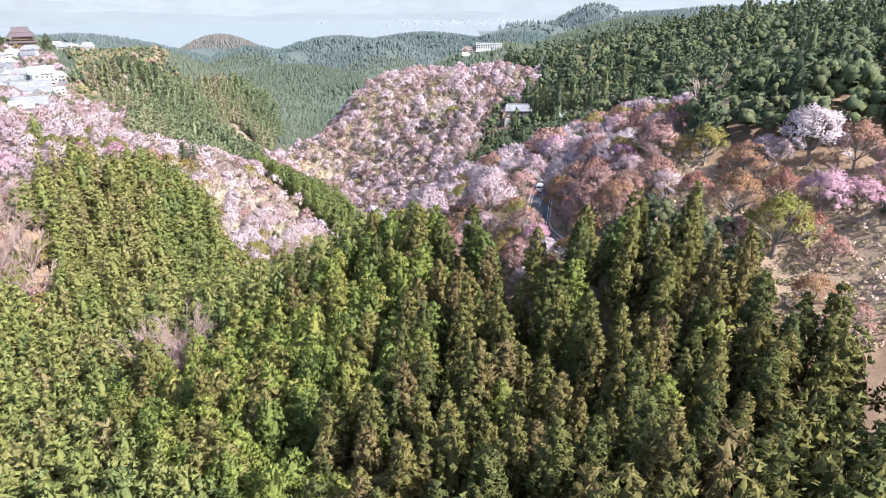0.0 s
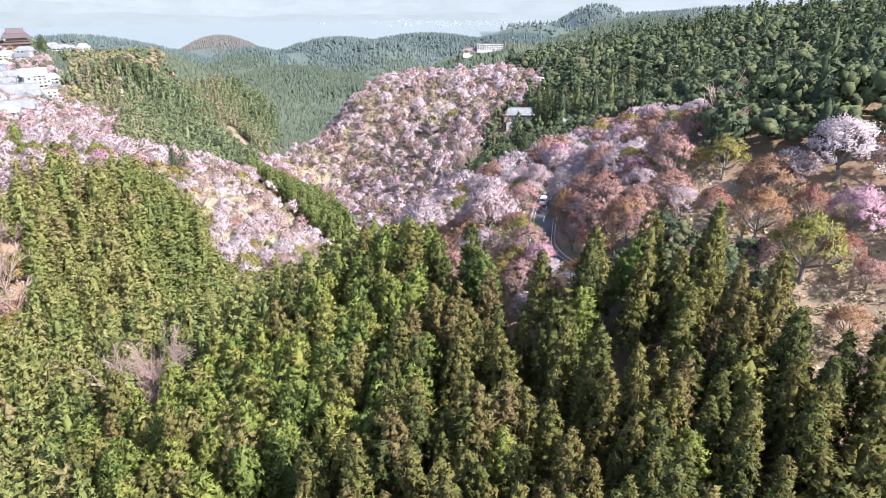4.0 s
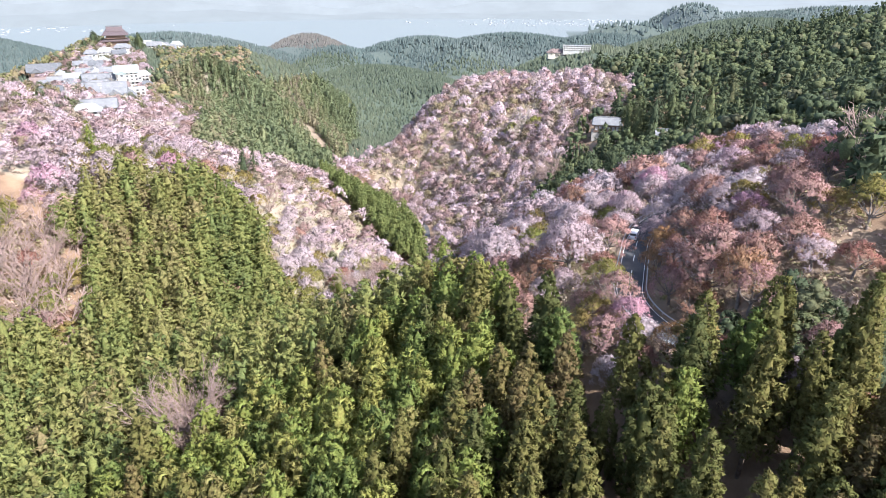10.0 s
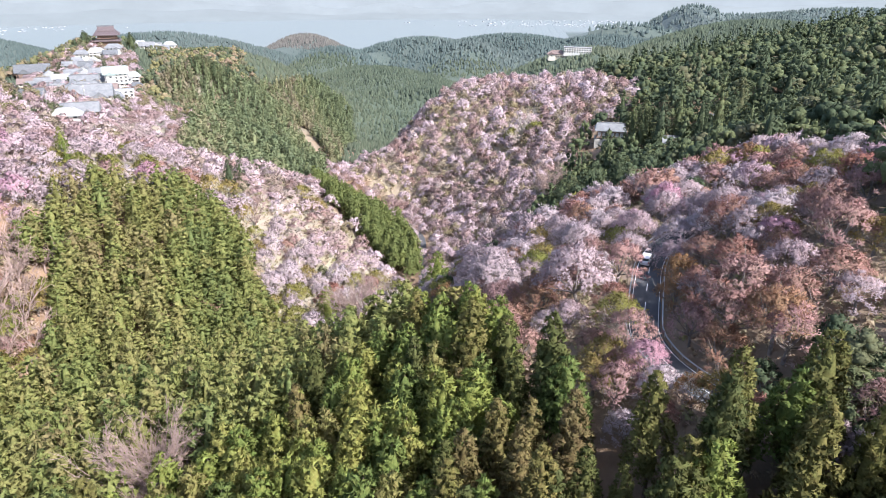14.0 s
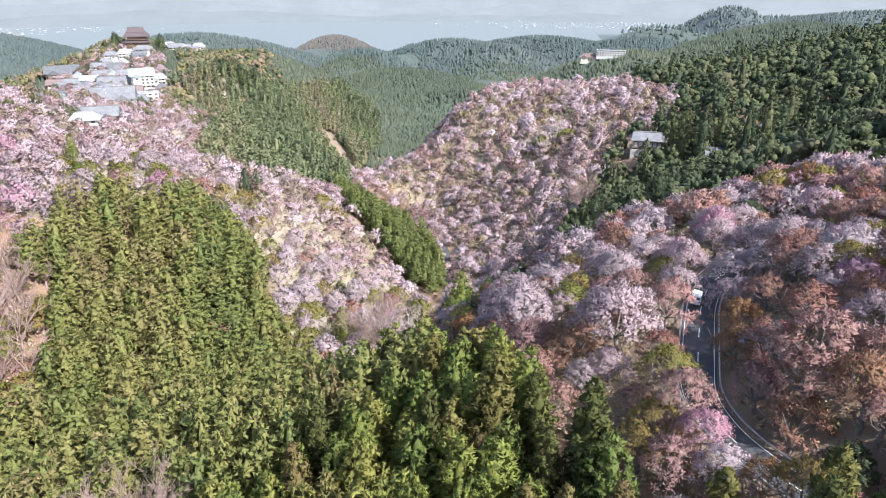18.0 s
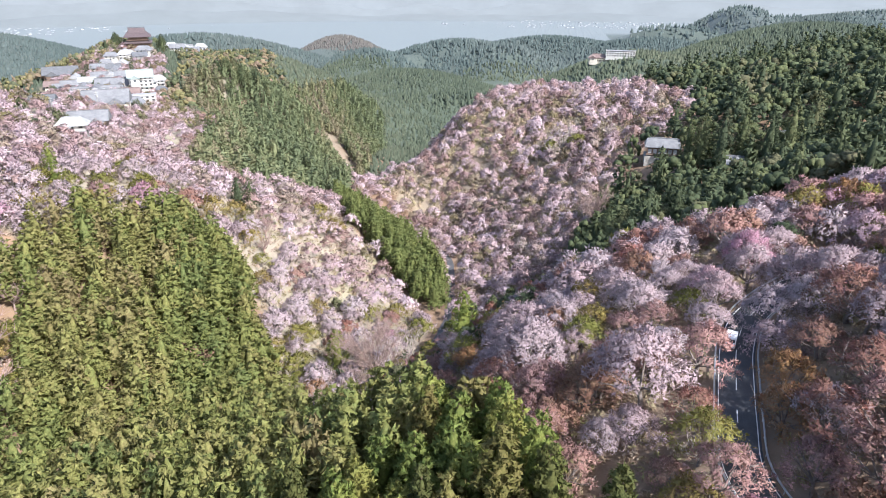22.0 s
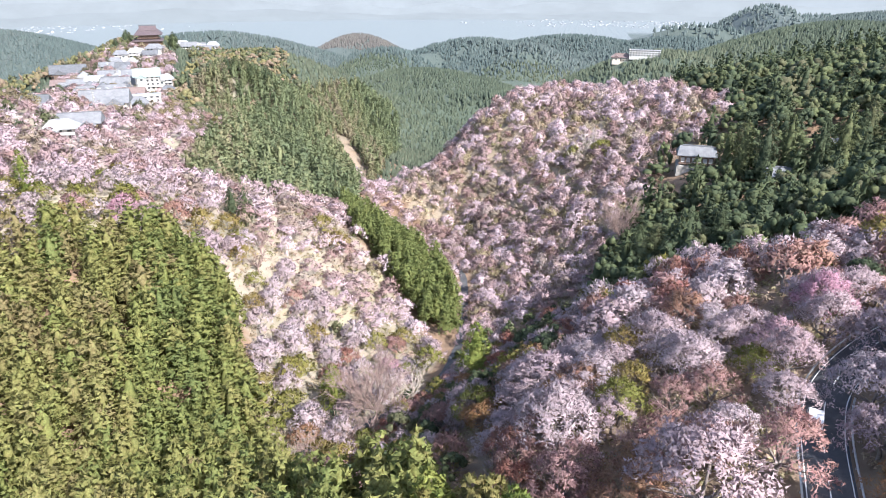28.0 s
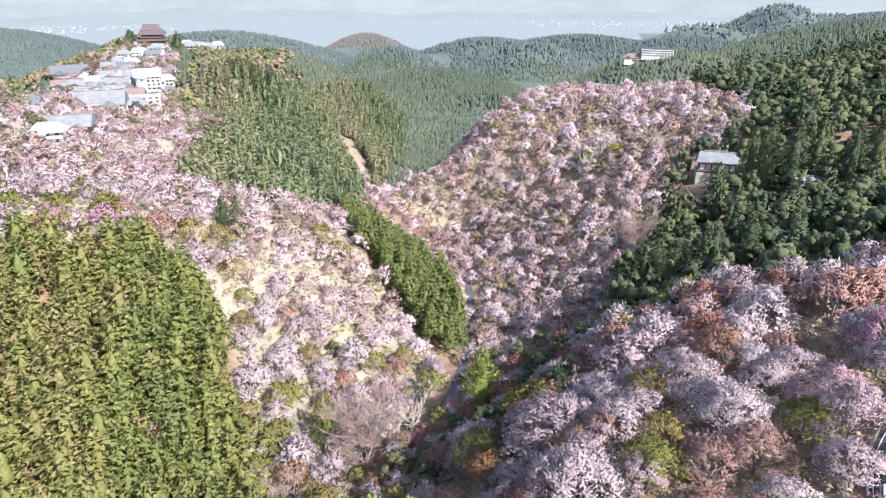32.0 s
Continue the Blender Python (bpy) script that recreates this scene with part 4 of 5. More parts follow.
LABELS = dict(
    white=("cherry_tree", "cherry tree in pale white-pink blossom on the slope", "cherry tree"),
    pink=("cherry_tree", "cherry tree in deep pink blossom on the slope", "cherry tree"),
    russet=("russet_tree", "spreading tree in russet young leaf on the slope", "tree"),
    young=("leafing_tree", "spreading tree in yellow-green young leaf", "tree"),
    evergreen=("evergreen_tree", "rounded dark evergreen tree among the cherries", "tree"),
)


def plant(kind, x, y, rng, size, group):
    close = y < 195 and x > -30
    crowns, limbs = KINDS[kind if close or kind == "evergreen" else kind + "_light"]
    k = int(rng.integers(0, len(crowns)))
    name, label, category = LABELS[kind]
    s = float(size * rng.uniform(0.8, 1.2))
    return tree(name, land_at(x, y), crowns[k], limbs[k], x, y, float(rng.uniform(0, 6.28)), s, s * float(rng.uniform(0.85, 1.1)), label, category, group, float(rng.normal(0, 0.05)), "trunk")


BIG = [("russet", 19.5, 154, 1.18), ("white", 12, 148.5, 1.45), ("white", 10.2, 142, 1.0), ("white", 6.3, 141, 0.85), ("young", 17, 136, 1), ("russet", 28.5, 147, 1.09), ("white", 31, 158, 0.93), ("white", 30, 138, 0.97), ("pink", 26, 180, 0.92), ("white", 17, 162, 0.99), ("white", 19, 180, 0.6), ("young", 6, 176, 1.2), ("russet", 11, 170, 1.07), ("white", -6, 183, 1.4), ("white", -4, 165, 1.2), ("white", 5, 200, 1.45), ("white", 11, 187, 1.2), ("white", 39, 177, 1.4), ("russet", 34, 153, 0.93), ("russet", 40, 161, 1.2), ("white", 24, 188, 1.1), ("russet", 24, 195, 1), ("russet", 48, 138, 1.15), ("white", 41, 135, 1.1), ("russet", 34, 133, 1.4), ("russet", 30, 125, 1.2), ("white", 47, 127, 1.05), ("young", 56, 132, 1.2), ("white", 16.3, 115.5, 0.8), ("young", 15, 129, 0.95)]
BIG += [("russet", 27.5, 131.5, 1.05), ("russet", 32, 128.5, 1.15), ("russet", 30, 137, 1.0), ("russet", 36, 124, 1.1), ("russet", 27, 141.5, 0.85), ("russet", 18.0, 130, 0.95), ("russet", 17.0, 125.5, 0.9), ("russet", 15.5, 121.5, 0.85), ("young", 13, 125, 0.9), ("pink", 19.8, 124.2, 0.75), ("white", 21.3, 119.3, 0.7), ("russet", 24.6, 116.6, 0.85), ("young", 27.6, 114.2, 0.8), ("russet", 31, 111.3, 0.9), ("russet", 20.5, 115.5, 0.8), ("russet", 13.5, 133, 0.8), ("russet", 35, 142, 1.05), ("russet", 39, 129, 1.0), ("russet", 49, 145, 1.3), ("white", 46, 157, 1.3), ("pink", 71, 113, 1.3), ("white", 66, 125, 1.2), ("russet", 79, 118, 1.4), ("white", 73, 123, 1.4), ("russet", 57, 117, 1.2), ("young", 62, 109, 1.25), ("russet", 66, 117, 1.2), ("russet", 70, 104, 0.7), ("russet", 61, 124, 1.2), ("russet", 62, 94, 0.8), ("russet", 66, 88, 0.6), ("pink", 77, 111, 1.1), ("pink", 84, 112, 1.1), ("white", 8, 206, 1.3), ("white", 0, 222, 1.3), ("white", -10, 181, 1), ("young", 22, 177, 0.8), ("russet", 16, 171, 0.9), ("white", 24, 205, 1.3), ("russet", 33, 204, 1.25), ("white", 37, 220, 1.25), ("white", -25, 198, 0.84), ("russet", 14, 213, 1.1), ("white", -101, 326, 0.75), ("young", -96, 300, 1.2)]
for _n, _x1, _y1, _f in BIG:
    plant(_n, _x1, _y1, rng_of(int(2000 + _x1 * 7 + _y1)), _f, "trees on the cherry slope")


def clear_of_big(x, y, gap=4.0):
    b = np.array([(p[1], p[2]) for p in BIG])
    return np.sqrt(((x[:, None] - b[None, :, 0]) ** 2 + (y[:, None] - b[None, :, 1]) ** 2).min(1)) > gap


_x, _y, _r = scatter(PINK_SLOPE, 5.3, 7)
CLEARING = [(56, 108), (52, 96), (60, 78), (90, 70), (90, 96), (72, 106)]
_k = clear_of_big(_x, _y, 4.6) & ~inside(DARK_BAND, _x, _y) & ~inside(CLEARING, _x, _y)
for _x1, _y1 in zip(_x[_k], _y[_k]):
    _n = _r.choice(["white", "pink", "russet", "young", "evergreen"], p=[0.42, 0.14, 0.30, 0.12, 0.02])
    _n = ("russet" if _r.uniform() < 0.7 else "young") if _n in ("pink", "white") and ((_y1 < 130 and _x1 < 36) or (_x1 < 19 and _y1 < 168)) else "white" if _n == "pink" and _x1 < 26 else _n
    plant(str(_n), float(_x1), float(_y1), _r, 1.0, "trees on the cherry slope")
_x, _y, _r = scatter(BANK, 6.0, 8)
for _x1, _y1 in zip(_x, _y):
    _n = _r.choice(["white", "russet", "young", "evergreen"], p=[0.3, 0.25, 0.1, 0.35])
    plant(str(_n), float(_x1), float(_y1), _r, 0.75, "trees on the stream bank")
HILL_SHAPES = [spreading_shape(100 + s, 6.4, 3.3, 4, 1, 24, 19, 0.52, 0.25, 0.95, 0.2, 0.65, 0.25, 0.0, 0.66)[0] for s in range(6)]
_x, _y, _r = scatter(WEST_CHERRY, 7.5, 9)
_nearer = (_y < 262) & (_x > -150)
for _x1, _y1 in zip(_x[_nearer], _y[_nearer]):
    _n = _r.choice(["white", "russet", "young", "pink"], p=[0.54, 0.12, 0.27, 0.07])
    plant(str(_n), float(_x1), float(_y1), _r, 0.98, "trees on the west slope")
_at_home = (off_line(_x, _y, HOMES) < 7.5) | (off_line(_x, _y, HOMES + (5.0, -7.0)) < 5)
_at_home |= (_x < -235) & (_y > 385) & (_y < 520) & (_r.uniform(size=len(_x)) < 0.2)
_nearer |= _at_home
_mixed = ~_nearer & (_x < -195) & (_r.uniform(size=len(_x)) < 0.26)
wood("village_cherries", HILL_SHAPES, leaf_hill, _x[~_nearer & ~_mixed], _y[~_nearer & ~_mixed], _r, (0.85, 1.35), (0.95, 1.6), "cherry trees in blossom round the village houses")
wood("village_trees", HILL_SHAPES, leaf_village, _x[_mixed], _y[_mixed], _r, (0.9, 1.5), (0.8, 1.5), "green and brown trees among the village houses")
_x2, _y2, _r2 = scatter(VILLAGE_BACK, 8.0, 31)
_x3, _y3, _r3 = scatter(VILLAGE_EDGE, 6.5, 32)
_k = off_line(_x3, _y3, HOMES) > 9
_x3, _y3 = _x3[_k], _y3[_k]
_x, _y, _r = scatter(CHERRY_HILL, 6.5, 10)
_k = inside(VILLAGE_BACK, _x2, _y2) & (off_line(_x2, _y2, HOMES) > 12)
wood("trees_beside_village", BROAD_LOW, leaf_village, _x3, _y3, _r3, (0.6, 1.0), (0.7, 1.2), "mixed brown and green trees along the village's edge")
wood("trees_behind_village", BROAD_LOW, leaf_village, _x2[_k], _y2[_k], _r2, (0.7, 1.3), (0.7, 1.3), "mixed green and brown trees behind the village")
wood("hill_cherries", HILL_SHAPES, leaf_hill, _x, _y, _r, (0.7, 1.5), (0.75, 1.5), "hillside of cherry trees in pale and reddish bloom")

_x, _y, _r = scatter(STREAM_SIDE, 5.0, 13)
wood("trees_along_stream", HILL_SHAPES, leaf_hill, _x, _y, _r, (0.6, 1.1), (0.7, 1.2), "small trees in blossom and young leaf along the stream")
_x, _y, _r = scatter(DARK_BAND, 4.1, 14)
for _x1, _y1 in zip(_x, _y):
    plant(str(_r.choice(["evergreen", "russet"], p=[0.85, 0.15])), float(_x1), float(_y1), _r, 0.95, "evergreens below the road")
BARE_PLACES = []
VALLEY_FLOOR = [(-76, 184), (-58, 181), (-40, 169), (-36, 172), (-42, 192), (-36, 216), (-42, 230), (-60, 198)]
_x, _y, _r = scatter(VALLEY_FLOOR, 5.0, 17)
_k = np.hypot(_x + 46, _y - 212) > 8
for _x1, _y1 in zip(_x[_k], _y[_k]):
    _n = str(_r.choice(["young", "russet", "bare", "white", "evergreen"], p=[0.26, 0.22, 0.28, 0.08, 0.16]))
    if _n == "bare":
        BARE_PLACES.append((float(_x1), float(_y1), 0, float(_r.uniform(0.7, 1.1)), 0.9))
    else:
        plant(_n, float(_x1), float(_y1), _r, 0.8, "trees on the stream bank")
_x, _y, _r = scatter(BROWN_STAND, 5.2, 15)
for _x1, _y1 in zip(_x, _y):
    _n = str(_r.choice(["russet", "young", "bare"], p=[0.10, 0.60, 0.30]))
    if _n == "bare":
        BARE_PLACES.append((float(_x1), float(_y1), 0, float(_r.uniform(0.9, 1.3)), 1.0))
    else:
        plant(_n, float(_x1), float(_y1), _r, 0.8, "brown trees on the west spur")

# woods of the hills beyond
_r = rng_of(12)


def hill_wood(name, count, near, far, size, mat, label):
    d, a = np.sqrt(_r.uniform(near ** 2, far ** 2, count)), _r.uniform(-0.98, 0.62, count)
    x, y = d * np.sin(a), d * np.cos(a)
    k = (y > 470) & ~inside(CHERRY_HILL, x, y) & ~inside(FAR_WEST, x, y) & ~inside(EAST_WOOD, x, y) & ~inside(WEST_CHERRY, x, y) & (off_line(x, y, HOMES) > 15) & ((d < 1650) | (x > 130 + 0.1 * (y - 1600)))
    x, y, n = x[k], y[k], k.sum()
    shape, t = many(DISTANT, np.stack([x, y, land(x, y) - 1], -1), _r.uniform(0, 6.28, n), np.stack([size * _r.uniform(0.8, 1.25, n), size * _r.uniform(0.75, 1.1, n) * 0.8], -1), _r.integers(0, 5, n), np.where(np.hypot(x + 485, y - 1440) < 105, 1.0, np.clip(0.35 + 0.25 * np.sin(x * 0.012 + y * 0.007) + _r.normal(0, 0.15, n), 0, 0.7)))
    return tagged(new(name, mesh_of(name, shape, mat, t)), label, "woods", kind="stuff")


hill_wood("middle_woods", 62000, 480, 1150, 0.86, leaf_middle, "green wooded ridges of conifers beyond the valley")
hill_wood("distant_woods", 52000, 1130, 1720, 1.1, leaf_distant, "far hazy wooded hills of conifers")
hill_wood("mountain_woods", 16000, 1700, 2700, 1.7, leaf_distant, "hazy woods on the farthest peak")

# trees that stand out
BIG_BARE = mesh_of("bare_crown", bare_shape(150, 8.0, 4.2, 11, 11, 13, 0.5), brown_wood)
BARE = [(mesh_of("bare_crown", bare_shape(120 + s), pale_wood), mesh_of("bare_crown", bare_shape(130 + s), brown_wood)) for s in range(3)]


def bare_tree(x, y, pale, size, tall=1.0, label="leafless grey-brown tree with fine twigs"):
    r = rng_of(int(3000 + 5 * x + y))
    e = new("bare_tree", BIG_BARE if size > 1.45 and x > -70 else BARE[r.integers(0, 3)][0 if pale else 1])
    e.location, e.rotation_euler, e.scale = (x, y, land_at(x, y)), (0, 0, r.uniform(0, 6.28)), (size, size, size * tall)
    return tagged(e, label, "tree", "leafless trees")


for _x1, _y1, _p, _f, _h in [(-57, 119, 0, 1.9, 1.15), (-61, 125, 0, 1.5, 1.1), (-129, 178, 0, 1.5, 1.0), (-134, 182, 0, 1.6, 1.0), (-121, 168, 0, 1.4, 1.2), (-116, 163, 0, 1.3, 1.0), (-124, 158, 0, 1.4, 1.0), (-131, 170, 0, 1.4, 1.0), (-138, 188, 0, 1.3, 1.0), (-128, 186, 0, 1.3, 1.0), (-127, 165, 0, 1.5, 1.0),
                             (-139, 172, 0, 1.5, 1.0), (-145, 182, 0, 1.5, 1.0), (-119, 158, 0, 1.2, 1.0), (-134, 160, 0, 1.4, 1.0), (-46, 212, 1, 2.0, 1.0), (-40, 221, 1, 1.3, 1.0), (-50, 219, 1, 1.2, 0.9), (-52, 221, 1, 1.0, 1.1), (-42, 218, 1, 0.9, 1.0), (13, 308, 1, 1.7, 1.2),
                             (-1, 402, 1, 1.2, 1.5), (4, 405, 1, 1.0, 1.5), (-5, 399, 1, 1.0, 1.4), (22, 394, 1, 1.0, 1.4), (-96, 252, 0, 1.0, 1.1), (-100, 262, 0, 1.1, 1.0), (-63, 184, 1, 0.8, 0.8), (-68, 178, 1, 0.9, 0.8), (-57, 190, 0, 0.9, 0.9),
                             (62, 150, 0, 1.1, 1.3), (66, 158, 0, 1.1, 1.4), (60, 143, 0, 1.0, 1.2), (-45, 203, 0, 1.0, 0.9), (-52, 200, 0, 0.9, 0.9), (17, 136, 1, 0.6, 0.9)] + BARE_PLACES:
    bare_tree(_x1, _y1, _p, _f, _h, "pale leafless tree with fine twigs" if _p else "leafless grey-brown tree with fine twigs")


DARK_CEDARS = []
for _s in range(3):
    _c, _w = cedar_shape(25 + _s, 18.0, 2.6 + 0.2 * _s, 100, 22, 0.42, 0.85, 0.12, 0.8 + 0.1 * _s)
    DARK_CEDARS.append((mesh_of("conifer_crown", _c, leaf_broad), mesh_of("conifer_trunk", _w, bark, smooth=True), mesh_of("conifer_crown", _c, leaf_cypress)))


def lone_conifer(x, y, height, width, shape=0):
    dark, w, bright = DARK_CEDARS[shape % 3]
    # valley conifers take the sun-toned foliage, those farther off the evergreen's
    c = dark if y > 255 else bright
    return tree("conifer", land_at(x, y), c, w, x, y, 1.3 * shape + x, width, height / 19.0, "tall dark conifer standing above blossoming cherries", "tree", "lone conifers")


for _k, (_x1, _y1, _h, _f) in enumerate([(-58, 214, 15, 1.15), (-25, 228, 18, 1.6), (-150, 231, 12, 0.9), (-147, 228, 10, 0.9), (-113, 270, 11, 0.9), (-110, 273, 12, 0.9), (-108, 269, 9, 0.8), (-122, 238, 10, 0.8),
                                          (-438, 652, 15, 1.6), (-446, 664, 16, 1.7), (-452, 676, 15, 1.7), (-404, 676, 14, 1.6), (-398, 668, 13, 1.6), (-432, 690, 17, 1.7), (-414, 692, 16, 1.7), (-440, 640, 12, 1.5), (24, 262, 17, 1.3), (28, 268, 15, 1.3), (20, 272, 15, 1.4), (16, 280, 15, 1.4), (12, 287, 13, 1.3), (33, 258, 16, 1.2), (53, 332, 24, 1.5), (59, 327, 25, 1.5), (49, 338, 21, 1.3), (74, 322, 26, 1.5), (82, 325, 27, 1.6), (68, 334, 23, 1.4), (90, 335, 25, 1.5), (62, 338, 22, 1.4), (96, 345, 24, 1.5), (79, 333, 22, 1.4), (54, 343, 19, 1.3), (-70, 303, 12, 1.0), (-262, 556, 15, 1.7), (-256, 553, 14, 1.7), (-270, 558, 15, 1.7), (-277, 556, 14, 1.6), (-250, 548, 13, 1.6), (-247, 560, 18, 1.4)]):
    lone_conifer(_x1, _y1, _h, _f, _k % 6)
for _n, _x1, _y1, _f in [("young", -6, 404, 1.3), ("young", 6, 400, 1.1), ("evergreen", -28, 372, 0.8), ("evergreen", -30, 252, 0.8), ("evergreen", -11, 229, 0.9), ("evergreen", -18, 199, 0.9), ("evergreen", -30, 209, 0.8), ("evergreen", -14, 221, 0.8), ("young", -104, 256, 0.9), ("young", -107, 262, 0.7), ("young", -71, 203, 1.2), ("young", -66, 198, 1.0), ("young", -74, 209, 1.0), ("evergreen", -36, 196, 1.0), ("evergreen", -19, 200, 1.1), ("evergreen", -12, 227, 1.1), ("evergreen", -28, 190, 0.9), ("white", -30, 206, 0.8), ("evergreen", 12, 231, 1.2), ("evergreen", 4, 234, 1.1), ("evergreen", 18, 238, 1.2),
                         ("white", -144, 202, 1.2), ("pink", -146, 195, 1.1), ("white", -140, 196, 1.0), ("russet", -137, 191, 1.0), ("white", -148, 207, 1.2), ("white", -149, 219, 1.35), ("white", -152, 210, 1.35), ("pink", -146, 203, 1.2), ("white", -158, 217, 1.3), ("white", -143, 212, 1.1), ("white", -160, 205, 1.3), ("pink", -165, 222, 1.2), ("white", -138, 206, 1.0),
                         ("white", -156, 228, 1.1), ("white", -141, 238, 1.1), ("white", -136, 246, 1.1), ("evergreen", -72, 252, 0.6), ("young", -88, 296, 1.1), ("young", -90, 291, 1.0), ("white", -66, 232, 0.9), ("white", -30, 222, 0.8)]:
    plant(_n, _x1, _y1, rng_of(int(5000 + _x1 * 3 + _y1)), _f, "trees on the west slope")
# brush on open ground
_x, _y, _r = scatter(PINK_SLOPE, 1.9, 21)
BRUSH = [clump_leaves(rng_of(140 + s), np.array([[0, 0, 0.3], [0.5, 0.2, 0.4], [-0.4, 0.3, 0.2]]), np.array([0.7, 0.6, 0.6]), np.array([[0, 0, 1.0]] * 3), 7, 0.42) for s in range(4)]
wood("brush_on_cherry_slope", BRUSH, leaf_shrub, _x, _y, _r, (0.6, 1.5), (0.7, 1.4), "low brown brush under the cherries", "undergrowth")
_x, _y, _r = scatter(WEST_CHERRY, 2.3, 22)
_k = (_y < 330) & (_x > -190) & (_r.uniform(size=len(_x)) < 0.85)
wood("brush_on_west_slope", BRUSH, leaf_shrub, _x[_k], _y[_k], _r, (0.6, 1.7), (0.9, 1.9), "low dry brush on the pale slope", "undergrowth")
_x, _y, _r = scatter(CHERRY_HILL, 3.0, 23)
wood("brush_on_cherry_hill", BRUSH, leaf_shrub, _x, _y, _r, (1.4, 3.4), (1.3, 2.4), "low brown brush on the cherry hill", "undergrowth")
_x, _y, _r = scatter(BROWN_STAND, 2.2, 24)
wood("brush_under_bare_trees", BRUSH, leaf_shrub, _x, _y, _r, (1.2, 2.6), (1.2, 2.2), "brown and yellow brush under leafless trees", "undergrowth")
_x, _y, _r = scatter(BANK, 2.8, 25)
wood("brush_on_bank", BRUSH, leaf_shrub, _x, _y, _r, (0.6, 1.6), (0.8, 1.5), "brush along the stream bank", "undergrowth")


# ---- far mountains, road and buildings ----
def part(name, bm, mat, parent, label=""):
    me = bpy.data.meshes.new(name)
    bm.to_mesh(me)
    bm.free()
    me.materials.append(mat)
    o = new(name, me)
    o.parent = parent
    return tagged(o, label)


def strip(line, lo, hi, lift, z=None):
    """A band along a line, from lo to hi metres to its right."""
    t = np.gradient(line, axis=0)
    t /= np.linalg.norm(t, axis=1, keepdims=True)
    side = np.stack([t[:, 1], -t[:, 0]], -1)
    a, b = line + side * lo, line + side * hi
    za = np.full(len(a), z) if z is not None else land(a[:, 0], a[:, 1])
    zb = np.full(len(b), z) if z is not None else land(b[:, 0], b[:, 1])
    v = np.concatenate([np.c_[a, za + lift], np.c_[b, zb + lift]])
    n = len(a)
    i = np.arange(n - 1)
    return v, np.concatenate([np.stack([i, i + 1, n + i + 1], -1), np.stack([i, n + i + 1, n + i], -1)])


road = tagged(new("road", mesh_of("road", strip(ROAD_LINE, -2.6, 2.6, 0.10, ROAD_Z), asphalt)), "dark asphalt mountain road curving through the cherries", "road", kind="structure")


# far mountains close the view; their haze is painted as a glow
def backdrop(name, radius, crest, swing, seed, colour):
    r = rng_of(seed)
    a = np.linspace(-np.pi, np.pi, 361)
    top = crest + sum(r.uniform(0.3, 1) * swing / k ** 0.7 * np.sin(a * (5 * k + 1) + r.uniform(0, 6.28)) for k in range(1, 12))
    v = np.concatenate([np.stack([radius * np.sin(a), radius * np.cos(a), np.full(361, -140.0)], -1), np.stack([(radius + 200) * np.sin(a), (radius + 200) * np.cos(a), top], -1)])
    i = np.arange(360)
    f = np.concatenate([np.stack([i, i + 1, 361 + i + 1], -1), np.stack([i, 361 + i + 1, 361 + i], -1)])
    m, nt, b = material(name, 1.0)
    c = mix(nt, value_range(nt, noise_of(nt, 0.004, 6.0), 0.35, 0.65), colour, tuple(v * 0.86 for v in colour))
    # near-black base: the haze's pale blue-grey is all in the emission
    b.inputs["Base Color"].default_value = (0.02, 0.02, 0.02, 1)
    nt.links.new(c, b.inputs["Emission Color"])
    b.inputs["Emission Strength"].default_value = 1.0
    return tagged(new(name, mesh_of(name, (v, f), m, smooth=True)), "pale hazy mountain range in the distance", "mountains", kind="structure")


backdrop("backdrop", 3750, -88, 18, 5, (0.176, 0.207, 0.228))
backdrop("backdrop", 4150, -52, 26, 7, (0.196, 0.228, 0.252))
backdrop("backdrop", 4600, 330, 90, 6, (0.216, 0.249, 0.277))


# ---- buildings ----
def box(bm, x0, x1, y0, y1, z0, z1):
    v = [bm.verts.new((x, y, z)) for z in (z0, z1) for x, y in ((x0, y0), (x1, y0), (x1, y1), (x0, y1))]
    for f in ((0, 3, 2, 1), (4, 5, 6, 7), (0, 1, 5, 4), (1, 2, 6, 5), (2, 3, 7, 6), (3, 0, 4, 7)):
        bm.faces.new([v[i] for i in f])


def boxes(*sizes):
    bm = bmesh.new()
    for s in sizes:
        box(bm, *s)
    return bm


def hip(w, d, z, rise, ridge, over=1.3, thick=0.25):
    """A hipped or gabled roof with thick eaves over a plan of w by d; ridge: the ridge's length as a share of w (1: gabled)."""
    bm = bmesh.new()
    a, b, r = w / 2 + over, d / 2 + over, (w / 2 + over) * ridge
    low = [bm.verts.new(p) for p in ((-a, -b, z - thick), (a, -b, z - thick), (a, b, z - thick), (-a, b, z - thick))]
    eave = [bm.verts.new(p) for p in ((-a, -b, z), (a, -b, z), (a, b, z), (-a, b, z))]
    top = [bm.verts.new((-r, 0, z + rise)), bm.verts.new((r, 0, z + rise))]
    bm.faces.new(low[::-1])
    for i in range(4):
        bm.faces.new((low[i], low[(i + 1) % 4], eave[(i + 1) % 4], eave[i]))
    bm.faces.new((eave[0], eave[1], top[1], top[0]))
    bm.faces.new((eave[2], eave[3], top[0], top[1]))
    bm.faces.new((eave[1], eave[2], top[1]))
    bm.faces.new((eave[3], eave[0], top[0]))
    return bm


